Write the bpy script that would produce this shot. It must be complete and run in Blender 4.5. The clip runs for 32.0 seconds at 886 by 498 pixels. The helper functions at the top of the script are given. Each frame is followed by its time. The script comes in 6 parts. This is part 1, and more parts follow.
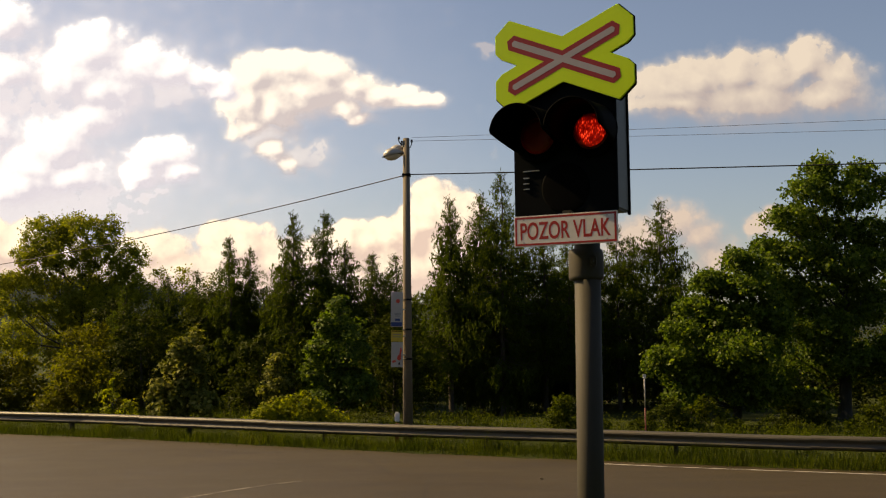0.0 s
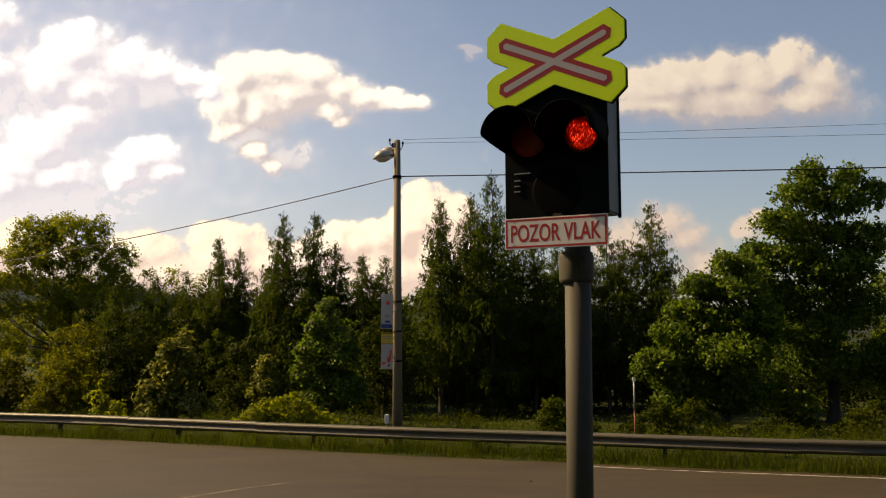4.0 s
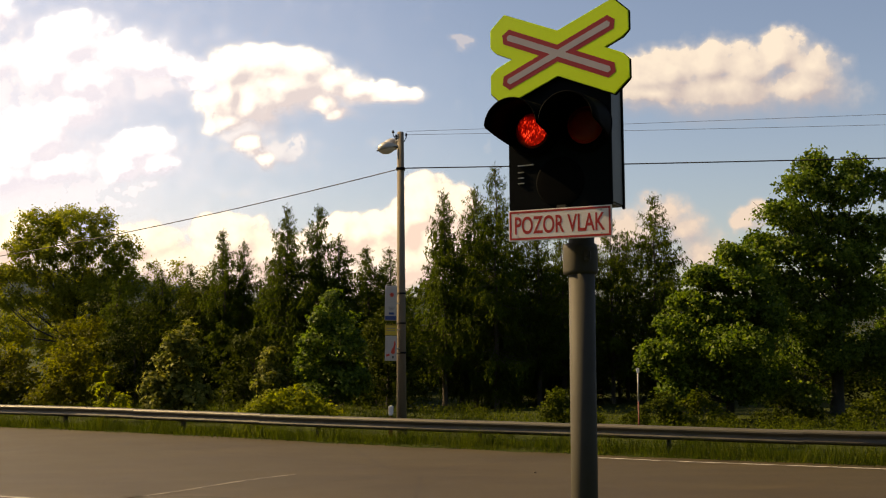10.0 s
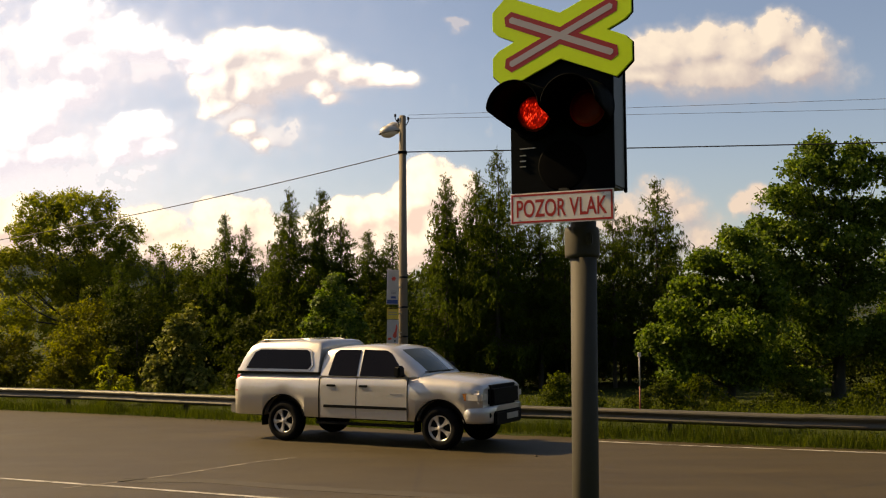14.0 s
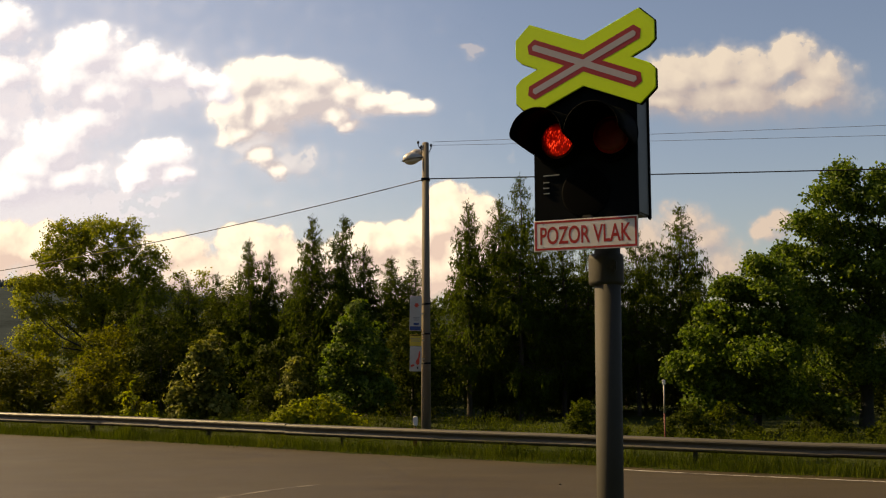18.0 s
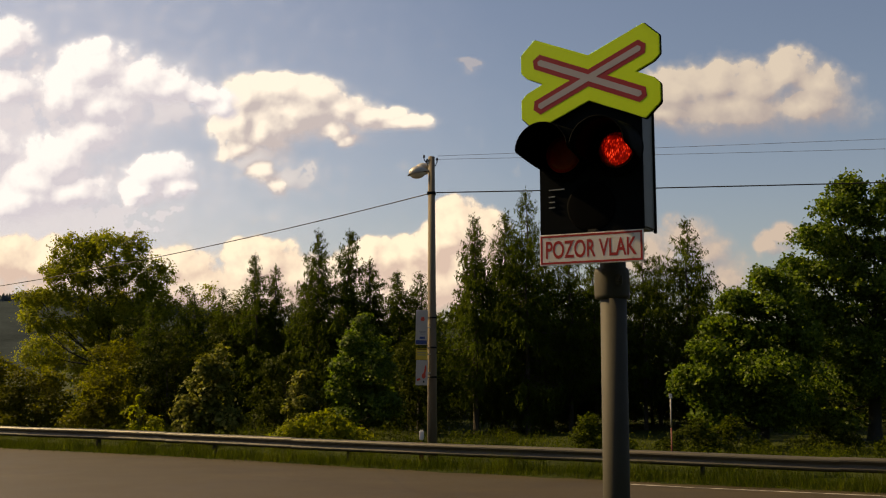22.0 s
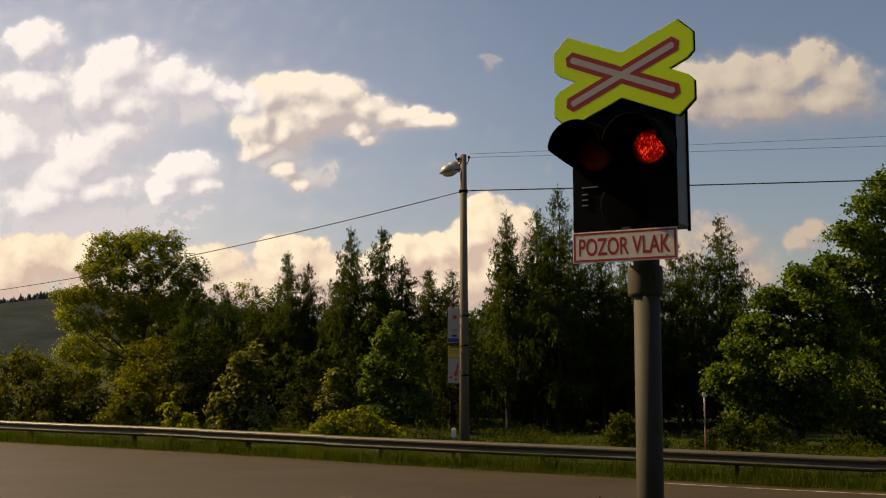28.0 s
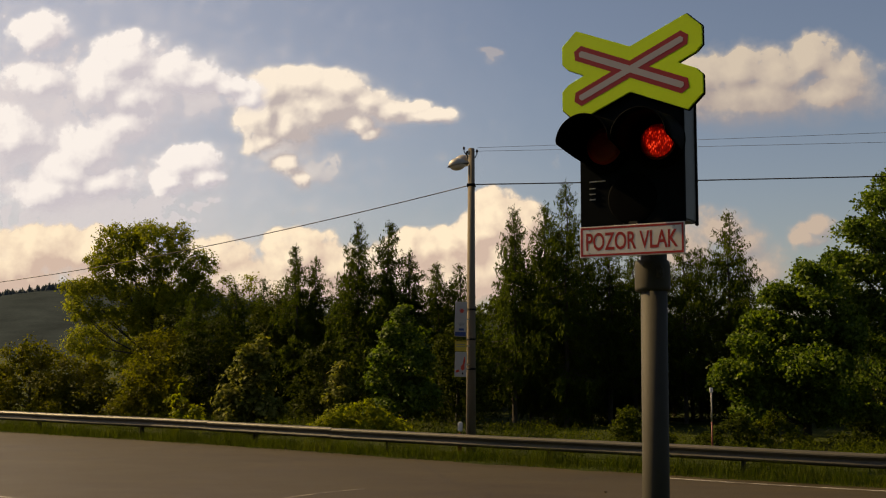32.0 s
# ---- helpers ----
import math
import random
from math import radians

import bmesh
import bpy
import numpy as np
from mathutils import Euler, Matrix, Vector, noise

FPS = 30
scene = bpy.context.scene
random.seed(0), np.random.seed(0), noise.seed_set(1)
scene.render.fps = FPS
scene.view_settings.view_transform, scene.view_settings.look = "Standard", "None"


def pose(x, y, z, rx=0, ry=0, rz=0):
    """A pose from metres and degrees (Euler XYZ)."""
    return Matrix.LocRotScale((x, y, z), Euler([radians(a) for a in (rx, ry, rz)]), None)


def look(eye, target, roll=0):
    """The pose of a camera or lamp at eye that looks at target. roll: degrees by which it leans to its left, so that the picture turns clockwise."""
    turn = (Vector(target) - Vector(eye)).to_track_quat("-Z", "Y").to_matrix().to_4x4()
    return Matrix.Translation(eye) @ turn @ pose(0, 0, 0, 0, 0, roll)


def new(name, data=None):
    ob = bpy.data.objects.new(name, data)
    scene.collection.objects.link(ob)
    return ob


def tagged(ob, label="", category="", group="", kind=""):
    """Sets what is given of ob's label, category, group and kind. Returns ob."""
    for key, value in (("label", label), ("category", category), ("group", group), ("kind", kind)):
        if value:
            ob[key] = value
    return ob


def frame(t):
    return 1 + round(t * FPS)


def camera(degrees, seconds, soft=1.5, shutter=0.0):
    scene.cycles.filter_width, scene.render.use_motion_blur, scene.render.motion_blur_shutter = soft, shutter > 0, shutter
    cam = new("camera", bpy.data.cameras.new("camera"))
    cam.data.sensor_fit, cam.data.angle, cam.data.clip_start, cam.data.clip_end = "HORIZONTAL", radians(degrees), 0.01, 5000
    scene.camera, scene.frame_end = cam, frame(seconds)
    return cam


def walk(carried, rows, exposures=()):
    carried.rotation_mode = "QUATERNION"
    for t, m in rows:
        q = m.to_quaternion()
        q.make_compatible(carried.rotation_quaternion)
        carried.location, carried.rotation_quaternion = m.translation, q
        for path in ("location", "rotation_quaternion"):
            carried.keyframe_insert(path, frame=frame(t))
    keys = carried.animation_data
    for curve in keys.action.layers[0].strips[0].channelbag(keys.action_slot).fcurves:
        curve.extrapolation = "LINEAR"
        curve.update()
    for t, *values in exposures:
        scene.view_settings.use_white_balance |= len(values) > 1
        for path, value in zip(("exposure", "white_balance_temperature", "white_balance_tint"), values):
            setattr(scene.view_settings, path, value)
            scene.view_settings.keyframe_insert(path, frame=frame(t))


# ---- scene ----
cam = camera(47.08, 32.0, soft=1.15)
EYE = 2.3
ROWS = [
    (0.0, 0.0017, 0.0013, 0.0000, 0.186, 5.292, 0.546),
    (0.5, 0.0008, 0.0012, -0.0006, 0.031, 5.197, 0.543),
    (1.0, 0.0015, 0.0068, 0.0004, -0.124, 5.175, 0.462),
    (1.5, -0.0021, 0.0016, 0.0017, -0.666, 5.363, 0.479),
    (2.0, 0.0003, 0.0040, 0.0023, -0.593, 5.500, 0.447),
    (2.5, 0.0018, 0.0025, 0.0020, -0.404, 5.350, 0.381),
    (3.0, 0.0012, 0.0011, 0.0001, -0.277, 5.311, 0.253),
    (3.5, 0.0007, 0.0034, -0.0005, -0.291, 5.419, 0.262),
    (5.5, 0.0047, 0.0002, 0.0015, -0.682, 5.198, 0.512),
    (6.0, 0.0038, 0.0099, 0.0005, -0.625, 5.095, 0.479),
    (6.5, 0.0032, 0.0199, 0.0026, -0.667, 5.362, 0.437),
    (7.0, 0.0036, 0.0084, 0.0028, -0.723, 5.316, 0.572),
    (7.5, 0.0023, 0.0045, 0.0009, -0.507, 5.176, 0.270),
    (8.0, 0.0020, 0.0043, 0.0012, -0.496, 5.314, 0.153),
    (8.5, 0.0004, 0.0019, -0.0000, -0.473, 5.257, 0.225),
    (9.0, 0.0014, 0.0116, 0.0018, -0.374, 5.015, 0.348),
    (9.5, 0.0006, 0.0009, 0.0007, -0.419, 5.020, 0.342),
    (10.0, -0.0004, -0.0023, 0.0001, -0.164, 4.943, 0.431),
    (10.5, 0.0023, 0.0040, 0.0006, -0.156, 4.864, 0.388),
    (11.0, 0.0022, 0.0037, 0.0005, -0.298, 4.703, 0.466),
    (11.5, 0.0018, 0.0086, -0.0007, -0.180, 4.618, 0.486),
    (12.0, 0.0021, 0.0065, 0.0004, -0.145, 4.609, 0.514),
    (12.5, 0.0028, 0.0088, -0.0017, -0.059, 4.556, 0.458),
    (13.0, 0.0019, 0.0063, -0.0019, -0.095, 4.576, 0.574),
    (13.5, 0.0012, 0.0013, -0.0033, 0.107, 4.205, 0.402),
    (14.0, 0.0018, 0.0051, -0.0031, -0.056, 4.051, 0.334),
    (14.5, 0.0023, 0.0114, -0.0018, 0.000, 4.330, 0.350),
    (15.0, 0.0007, -0.0015, -0.0016, 0.450, 4.827, 0.331),
    (15.5, -0.0020, -0.0188, -0.0024, 0.646, 5.155, 0.311),
    (17.5, -0.0005, -0.0023, -0.0007, 1.179, 5.597, 0.278),
    (18.0, -0.0014, 0.0065, -0.0002, 1.219, 5.544, 0.228),
    (18.5, -0.0011, 0.0078, 0.0012, 1.173, 5.608, 0.177),
    (19.0, -0.0000, 0.0077, 0.0003, 0.987, 5.466, 0.143),
    (19.5, -0.0003, 0.0111, 0.0013, 1.095, 5.694, 0.161),
    (20.0, -0.0013, -0.0092, -0.0005, 1.125, 5.869, 0.100),
    (20.5, -0.0003, 0.0089, 0.0013, 1.244, 5.808, 0.202),
    (21.0, -0.0006, -0.0022, 0.0013, 1.231, 6.046, 0.246),
    (21.5, -0.0024, -0.0083, 0.0014, 1.805, 6.214, 0.332),
    (22.0, -0.0007, -0.0051, 0.0008, 1.562, 6.317, 0.248),
    (22.5, -0.0018, -0.0111, 0.0011, 1.634, 6.186, 0.153),
    (23.0, -0.0001, 0.0003, 0.0014, 1.466, 6.158, 0.153),
    (23.5, -0.0006, -0.0044, 0.0016, 1.699, 6.054, 0.302),
    (24.0, 0.0001, -0.0022, -0.0000, 1.654, 6.127, 0.249),
    (24.5, 0.0002, 0.0053, 0.0013, 1.751, 6.118, 0.222),
    (25.0, 0.0002, 0.0087, 0.0014, 1.599, 6.195, 0.164),
    (25.5, -0.0007, 0.0024, 0.0025, 1.713, 6.561, 0.094),
    (26.0, -0.0038, -0.0094, 0.0001, 2.345, 6.424, 0.002),
    (26.5, -0.0054, -0.0198, -0.0011, 2.987, 6.486, -0.024),
    (28.5, -0.0057, -0.0197, -0.0019, 3.353, 6.030, 0.146),
    (29.0, -0.0034, -0.0109, -0.0020, 2.941, 5.889, 0.047),
    (29.5, -0.0020, 0.0018, -0.0012, 2.907, 5.962, -0.044),
    (30.0, -0.0034, -0.0214, -0.0030, 3.338, 6.102, -0.133),
    (30.5, -0.0023, -0.0027, -0.0009, 3.814, 5.731, -0.279),
    (31.0, -0.0029, -0.0189, -0.0033, 3.791, 5.923, -0.134),
    (31.5, -0.0017, -0.0120, -0.0020, 3.721, 5.866, -0.126),
    (32.0, -0.0028, -0.0170, -0.0029, 3.740, 5.862, -0.247),
]
EXPO = [(t, s, 7750, 18) for t, s in ((0.0, 0.55), (3.5, 0.58), (6.0, 0.71), (9.0, 0.80), (14.5, 0.78), (17.5, 0.58), (20.0, 0.44), (24.0, 0.27), (28.0, 0.21), (32.0, 0.17))]
walk(cam, [(t, pose(x, y, z + EYE, 90 + pitch, roll, yaw)) for t, x, y, z, yaw, pitch, roll in ROWS], EXPO)

# ---- light ----
SUN_AZ, SUN_EL = 68.5, 38.0            # degrees to the left of straight ahead, and up
world = bpy.data.worlds.new("sky")
scene.world = world
world.use_nodes = True
wn = world.node_tree.nodes
sky = wn.new("ShaderNodeTexSky")
sky.sky_type = 'NISHITA'
sky.sun_disc = False
sky.sun_elevation = radians(SUN_EL)
sky.sun_rotation = radians(-SUN_AZ)
sky.air_density, sky.dust_density, sky.ozone_density = 1.0, 1.3, 2.0
wn["Background"].inputs["Strength"].default_value = 0.075
world.node_tree.links.new(sky.outputs[0], wn["Background"].inputs["Color"])
sun_data = bpy.data.lights.new("sun", 'SUN')
sun_data.energy, sun_data.angle, sun_data.color = 5.0, radians(0.6), (1.0, 0.80, 0.44)
sun = new("sun", sun_data)
sun.matrix_world = look((-40, 20, 40), (-40 + math.sin(radians(SUN_AZ)), 20 - math.cos(radians(SUN_AZ)), 40 - math.tan(radians(SUN_EL))))


# ---- materials ----
class Nodes:
    """Short names for building a node material."""

    def __init__(self, name):
        self.mat = bpy.data.materials.new(name)
        self.mat.use_nodes = True
        self.tree = self.mat.node_tree
        self.bsdf = self.tree.nodes["Principled BSDF"]
        self.out = self.tree.nodes["Material Output"]

    def add(self, kind, **inputs):
        n = self.tree.nodes.new(kind)
        for k, v in inputs.items():
            n.inputs[k.replace("_", " ")].default_value = v
        return n

    def link(self, a, b):
        self.tree.links.new(a, b)

    def coords(self, kind="Object"):
        return self.tree.nodes.new("ShaderNodeTexCoord").outputs[kind]

    def noise(self, scale, detail=4.0, rough=0.55, vector=None):
        n = self.add("ShaderNodeTexNoise", Scale=scale, Detail=detail, Roughness=rough)
        if vector is not None:
            self.link(vector, n.inputs["Vector"])
        return n.outputs["Fac"]

    def ramp(self, fac, *stops):
        n = self.tree.nodes.new("ShaderNodeValToRGB")
        e = n.color_ramp.elements
        while len(e) < len(stops):
            e.new(0.5)
        for el, (p, c) in zip(e, stops):
            el.position, el.color = p, (*c, 1) if len(c) == 3 else c
        self.link(fac, n.inputs["Fac"])
        return n.outputs["Color"]

    def mix(self, fac, a, b, blend='MIX'):
        n = self.tree.nodes.new("ShaderNodeMix")
        n.data_type, n.blend_type = 'RGBA', blend
        for sock, v in ((n.inputs[0], fac), (n.inputs[6], a), (n.inputs[7], b)):
            if isinstance(v, (int, float)):
                sock.default_value = v
            elif isinstance(v, tuple):
                sock.default_value = (*v, 1)
            else:
                self.link(v, sock)
        return n.outputs[2]

    def math(self, op, a, b=None, clamp=False):
        n = self.tree.nodes.new("ShaderNodeMath")
        n.operation, n.use_clamp = op, clamp
        for sock, v in zip(n.inputs, (a, b)):
            if isinstance(v, (int, float)):
                sock.default_value = v
            elif v is not None:
                self.link(v, sock)
        return n.outputs[0]

    def bump(self, height, strength=0.3, distance=0.01):
        n = self.add("ShaderNodeBump", Strength=strength, Distance=distance)
        self.link(height, n.inputs["Height"])
        self.link(n.outputs[0], self.bsdf.inputs["Normal"])

    def set(self, **values):
        for k, v in values.items():
            s = self.bsdf.inputs[k.replace("_", " ")]
            if isinstance(v, (int, float)):
                s.default_value = v
            elif isinstance(v, tuple):
                s.default_value = (*v, 1)
            else:
                self.link(v, s)
        return self.mat


def plain(name, col, rough=0.5, metal=0.0, vary=0.15, scale=9.0, coat=0.0, bump=0.0, spec=0.5):
    """A surface with two scales of variation in its colour and gloss."""
    m = Nodes(name)
    c = m.coords()
    dark = tuple(v * (1 - vary) for v in col)
    light = tuple(min(1, v * (1 + vary)) for v in col)
    big, fine = m.noise(scale, 5, 0.6, c), m.noise(scale * 14, 3, 0.6, c)
    both = m.math('ADD', m.math('MULTIPLY', big, 0.7), m.math('MULTIPLY', fine, 0.3))
    colour = m.ramp(both, (0.3, dark), (0.7, light))
    gloss = m.math('ADD', m.math('MULTIPLY', fine, 0.16), rough - 0.08)
    if bump:
        m.bump(fine, bump, 0.004)
    return m.set(Base_Color=colour, Roughness=gloss, Metallic=metal, Coat_Weight=coat, Coat_Roughness=0.08, Specular_IOR_Level=spec)


def foliage(name, a, b, c, through_light=0.5, scale=1.3, gloss=0.5, own=0.45, shine=0.05):
    """Leaves: every leaf and every patch its own green, and light that comes through them."""
    m = Nodes(name)
    isle = m.tree.nodes.new("ShaderNodeNewGeometry").outputs["Random Per Island"]
    patch = m.noise(scale, 3, 0.6, m.coords())
    f = m.math('ADD', m.math('MULTIPLY', isle, own), m.math('MULTIPLY', patch, 1.2 - own))
    col = m.ramp(f, (0.3, tuple(v * 0.8 for v in a)), (0.6, b), (0.9, tuple(v * 1.05 for v in c)))
    m.set(Base_Color=col, Roughness=gloss, Specular_IOR_Level=shine)
    tr = m.tree.nodes.new("ShaderNodeBsdfTranslucent")
    warm = m.mix(1.0, col, (1.08, 1.10, 0.42), 'MULTIPLY')
    m.link(warm, tr.inputs["Color"])
    mx = m.add("ShaderNodeMixShader", Fac=through_light)
    m.link(m.bsdf.outputs[0], mx.inputs[1])
    m.link(tr.outputs[0], mx.inputs[2])
    m.link(mx.outputs[0], m.out.inputs["Surface"])
    return m.mat


def bark_material(name, dark, light):
    m = Nodes(name)
    mp = m.add("ShaderNodeMapping", Scale=(9, 9, 1.6))
    m.link(m.coords(), mp.inputs["Vector"])
    n1, n2 = m.noise(3, 6, 0.7, mp.outputs[0]), m.noise(0.8, 3, 0.5, m.coords())
    m.bump(n1, 0.7, 0.02)
    return m.set(Base_Color=m.mix(m.math('MULTIPLY', n2, 0.5), m.ramp(n1, (0.35, dark), (0.7, light)), (0.07, 0.08, 0.05)), Roughness=0.9)


def asphalt_material():
    m = Nodes("asphalt")
    c = m.coords()
    mp = m.add("ShaderNodeMapping", Scale=(1, 5, 1), Rotation=(0, 0, radians(26)))
    m.link(c, mp.inputs["Vector"])
    grit, patch, wear = m.noise(110, 3, 0.7, c), m.noise(0.32, 5, 0.6, c), m.noise(0.35, 4, 0.55, mp.outputs[0])
    crack = m.add("ShaderNodeTexVoronoi", Scale=0.22)
    crack.feature = 'DISTANCE_TO_EDGE'
    wob = m.mix(0.22, c, m.add("ShaderNodeTexNoise", Scale=2.0, Detail=5.0).outputs["Color"])
    m.link(wob, crack.inputs["Vector"])
    line = m.ramp(crack.outputs["Distance"], (0.0, (0.45, 0.45, 0.45)), (0.006, (1, 1, 1)))
    base = m.ramp(wear, (0.3, (0.028, 0.0187, 0.0050)), (0.52, (0.042, 0.0288, 0.0075)), (0.72, (0.060, 0.0420, 0.0115)))
    base = m.mix(m.ramp(patch, (0.40, (0.05,) * 3), (0.62, (0.8,) * 3)), base, (0.037, 0.0268, 0.0092))
    base = m.mix(1.0, base, m.ramp(grit, (0.3, (0.72, 0.72, 0.72)), (0.72, (1.2, 1.2, 1.2))), 'MULTIPLY')
    base = m.mix(0.6, base, line, 'MULTIPLY')
    m.bump(grit, 0.5, 0.004)
    return m.set(Base_Color=base, Roughness=m.ramp(patch, (0.3, (0.55, 0.55, 0.55)), (0.7, (0.68, 0.68, 0.68))), Specular_IOR_Level=0.35)


def turf_material():
    m = Nodes("turf")
    c = m.coords()
    fine, mid, big = m.noise(40, 4, 0.7, c), m.noise(2.4, 5, 0.65, c), m.noise(0.12, 4, 0.5, c)
    col = m.ramp(mid, (0.3, (0.015, 0.021, 0.004)), (0.55, (0.032, 0.043, 0.007)), (0.8, (0.058, 0.060, 0.014)))
    col = m.mix(m.math('MULTIPLY', big, 0.6), col, (0.038, 0.052, 0.008))
    col = m.mix(0.7, col, m.ramp(fine, (0.3, (0.5, 0.5, 0.5)), (0.7, (1.3, 1.3, 1.3))), 'MULTIPLY')
    m.bump(fine, 0.8, 0.04)
    return m.set(Base_Color=col, Roughness=0.95, Specular_IOR_Level=0.1)


def galvanised_material():
    m = Nodes("weathered_galvanised_steel")
    c = m.coords()
    mp = m.add("ShaderNodeMapping", Scale=(0.6, 0.6, 9))
    m.link(c, mp.inputs["Vector"])
    streak, grain, stain = m.noise(2.2, 5, 0.65, mp.outputs[0]), m.noise(45, 3, 0.6, c), m.noise(1.1, 4, 0.6, c)
    col = m.ramp(streak, (0.3, (0.046, 0.041, 0.028)), (0.7, (0.082, 0.074, 0.052)))
    col = m.mix(m.ramp(stain, (0.52, (0, 0, 0)), (0.75, (0.6, 0.6, 0.6))), col, (0.085, 0.062, 0.04))
    m.bump(grain, 0.15, 0.002)
    return m.set(Base_Color=col, Roughness=m.ramp(grain, (0.3, (0.48,) * 3), (0.7, (0.66,) * 3)), Metallic=0.25)


def concrete_material(name, dark, light):
    m = Nodes(name)
    c = m.coords()
    mp = m.add("ShaderNodeMapping", Scale=(6, 6, 0.7))
    m.link(c, mp.inputs["Vector"])
    streak, grain = m.noise(1.6, 5, 0.6, mp.outputs[0]), m.noise(70, 3, 0.7, c)
    m.bump(grain, 0.35, 0.004)
    return m.set(Base_Color=m.mix(0.35, m.ramp(streak, (0.3, dark), (0.7, light)), m.ramp(grain, (0.35, dark), (0.65, light))), Roughness=0.88)


def worn_paint_material(name, col, gone):
    """Road marking that traffic has worn through in places."""
    m = Nodes(name)
    c = m.coords()
    wear, fine = m.noise(2.5, 5, 0.7, c), m.noise(60, 3, 0.7, c)
    f = m.math('ADD', m.math('MULTIPLY', wear, 0.6), m.math('MULTIPLY', fine, 0.4))
    holes = m.ramp(f, (gone, (0, 0, 0)), (gone + 0.12, (1, 1, 1)))
    return m.set(Base_Color=m.mix(holes, (0.06, 0.049, 0.037), col), Roughness=0.75)


def glass_material(name, tint, rough=0.02, gloss=0.5):
    m = Nodes(name)
    n = m.noise(3, 2, 0.5, m.coords())
    return m.set(Base_Color=m.ramp(n, (0.3, tuple(v * 0.85 for v in tint)), (0.7, tint)), Roughness=rough, Metallic=0.0, Specular_IOR_Level=gloss)


def car_paint(name, col, flake):
    m = Nodes(name)
    c = m.coords()
    fl = m.add("ShaderNodeTexVoronoi", Scale=900.0)
    m.link(c, fl.inputs["Vector"])
    dust, low = m.noise(1.8, 5, 0.6, c), m.noise(14, 4, 0.6, c)
    colour = m.mix(0.12, col, fl.outputs["Color"], 'OVERLAY')
    colour = m.mix(m.math('MULTIPLY', m.math('MULTIPLY', dust, low), 0.45), colour, (0.25, 0.21, 0.16))
    return m.set(Base_Color=colour, Roughness=m.ramp(dust, (0.3, (0.30,) * 3), (0.7, (0.42,) * 3)), Metallic=flake, Coat_Weight=1.0, Coat_Roughness=0.05)


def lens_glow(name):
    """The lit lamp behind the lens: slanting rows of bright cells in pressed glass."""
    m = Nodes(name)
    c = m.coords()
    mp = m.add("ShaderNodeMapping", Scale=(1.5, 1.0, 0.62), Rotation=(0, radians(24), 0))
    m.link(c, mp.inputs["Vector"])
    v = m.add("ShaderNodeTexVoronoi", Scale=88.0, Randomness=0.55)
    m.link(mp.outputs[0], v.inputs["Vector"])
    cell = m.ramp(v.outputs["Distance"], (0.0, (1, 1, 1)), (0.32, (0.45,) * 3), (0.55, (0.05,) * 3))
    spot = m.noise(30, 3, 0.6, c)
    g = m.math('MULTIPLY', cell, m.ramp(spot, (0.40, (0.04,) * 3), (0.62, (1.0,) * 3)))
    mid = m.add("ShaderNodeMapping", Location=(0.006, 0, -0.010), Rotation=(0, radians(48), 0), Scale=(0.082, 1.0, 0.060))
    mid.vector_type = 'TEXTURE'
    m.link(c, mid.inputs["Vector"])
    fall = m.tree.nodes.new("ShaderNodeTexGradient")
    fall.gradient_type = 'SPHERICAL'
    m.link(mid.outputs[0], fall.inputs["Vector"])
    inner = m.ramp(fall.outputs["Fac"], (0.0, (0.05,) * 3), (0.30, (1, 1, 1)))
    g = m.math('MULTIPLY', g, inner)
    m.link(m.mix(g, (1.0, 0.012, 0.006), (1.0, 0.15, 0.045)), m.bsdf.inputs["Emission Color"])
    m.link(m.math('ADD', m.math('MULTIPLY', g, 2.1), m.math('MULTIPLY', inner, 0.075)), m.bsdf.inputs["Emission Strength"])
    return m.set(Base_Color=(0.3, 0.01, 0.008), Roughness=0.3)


ASPHALT, TURF, GALV = asphalt_material(), turf_material(), galvanised_material()
BARK = bark_material("bark", (0.026, 0.020, 0.014), (0.075, 0.060, 0.043))
DARK_BARK = bark_material("dark_bark", (0.010, 0.008, 0.006), (0.03, 0.024, 0.018))
LARCH_BARK = bark_material("larch_bark", (0.03, 0.02, 0.015), (0.09, 0.062, 0.045))
LARCH = foliage("larch_needles", (0.038, 0.060, 0.0055), (0.058, 0.086, 0.008), (0.088, 0.116, 0.0125), 0.52, gloss=0.6, own=0.2)
MAPLE = foliage("broad_leaves", (0.046, 0.084, 0.009), (0.082, 0.138, 0.014), (0.150, 0.205, 0.030), 0.55, own=0.75, shine=0.15)
ASPEN = foliage("aspen_leaves", (0.135, 0.157, 0.015), (0.20, 0.224, 0.022), (0.285, 0.30, 0.04), 0.6)
SCRUB = foliage("scrub_leaves", (0.070, 0.078, 0.005), (0.106, 0.112, 0.008), (0.16, 0.158, 0.015), 0.64)
HERB = foliage("herb_leaves", (0.036, 0.052, 0.0035), (0.058, 0.078, 0.005), (0.092, 0.110, 0.010), 0.55)
# pale leaves; the lightest tone also has their sparkling highlights painted in
PALE = foliage("pale_shrub_leaves", (0.062, 0.078, 0.012), (0.124, 0.138, 0.024), (0.32, 0.31, 0.09), 0.45)
# extra-bright yellow-green: sun shining through the leaves is partly put into the colour
LIME = foliage("lime_green_leaves", (0.135, 0.170, 0.010), (0.205, 0.235, 0.014), (0.285, 0.295, 0.028), 0.6)
# part of the shade under the trees is put into this dark, dull leaf colour
DARKLEAF = foliage("shade_darkened_leaves", (0.024, 0.034, 0.0034), (0.039, 0.053, 0.0052), (0.062, 0.076, 0.009), 0.32, gloss=0.6, shine=0.03)
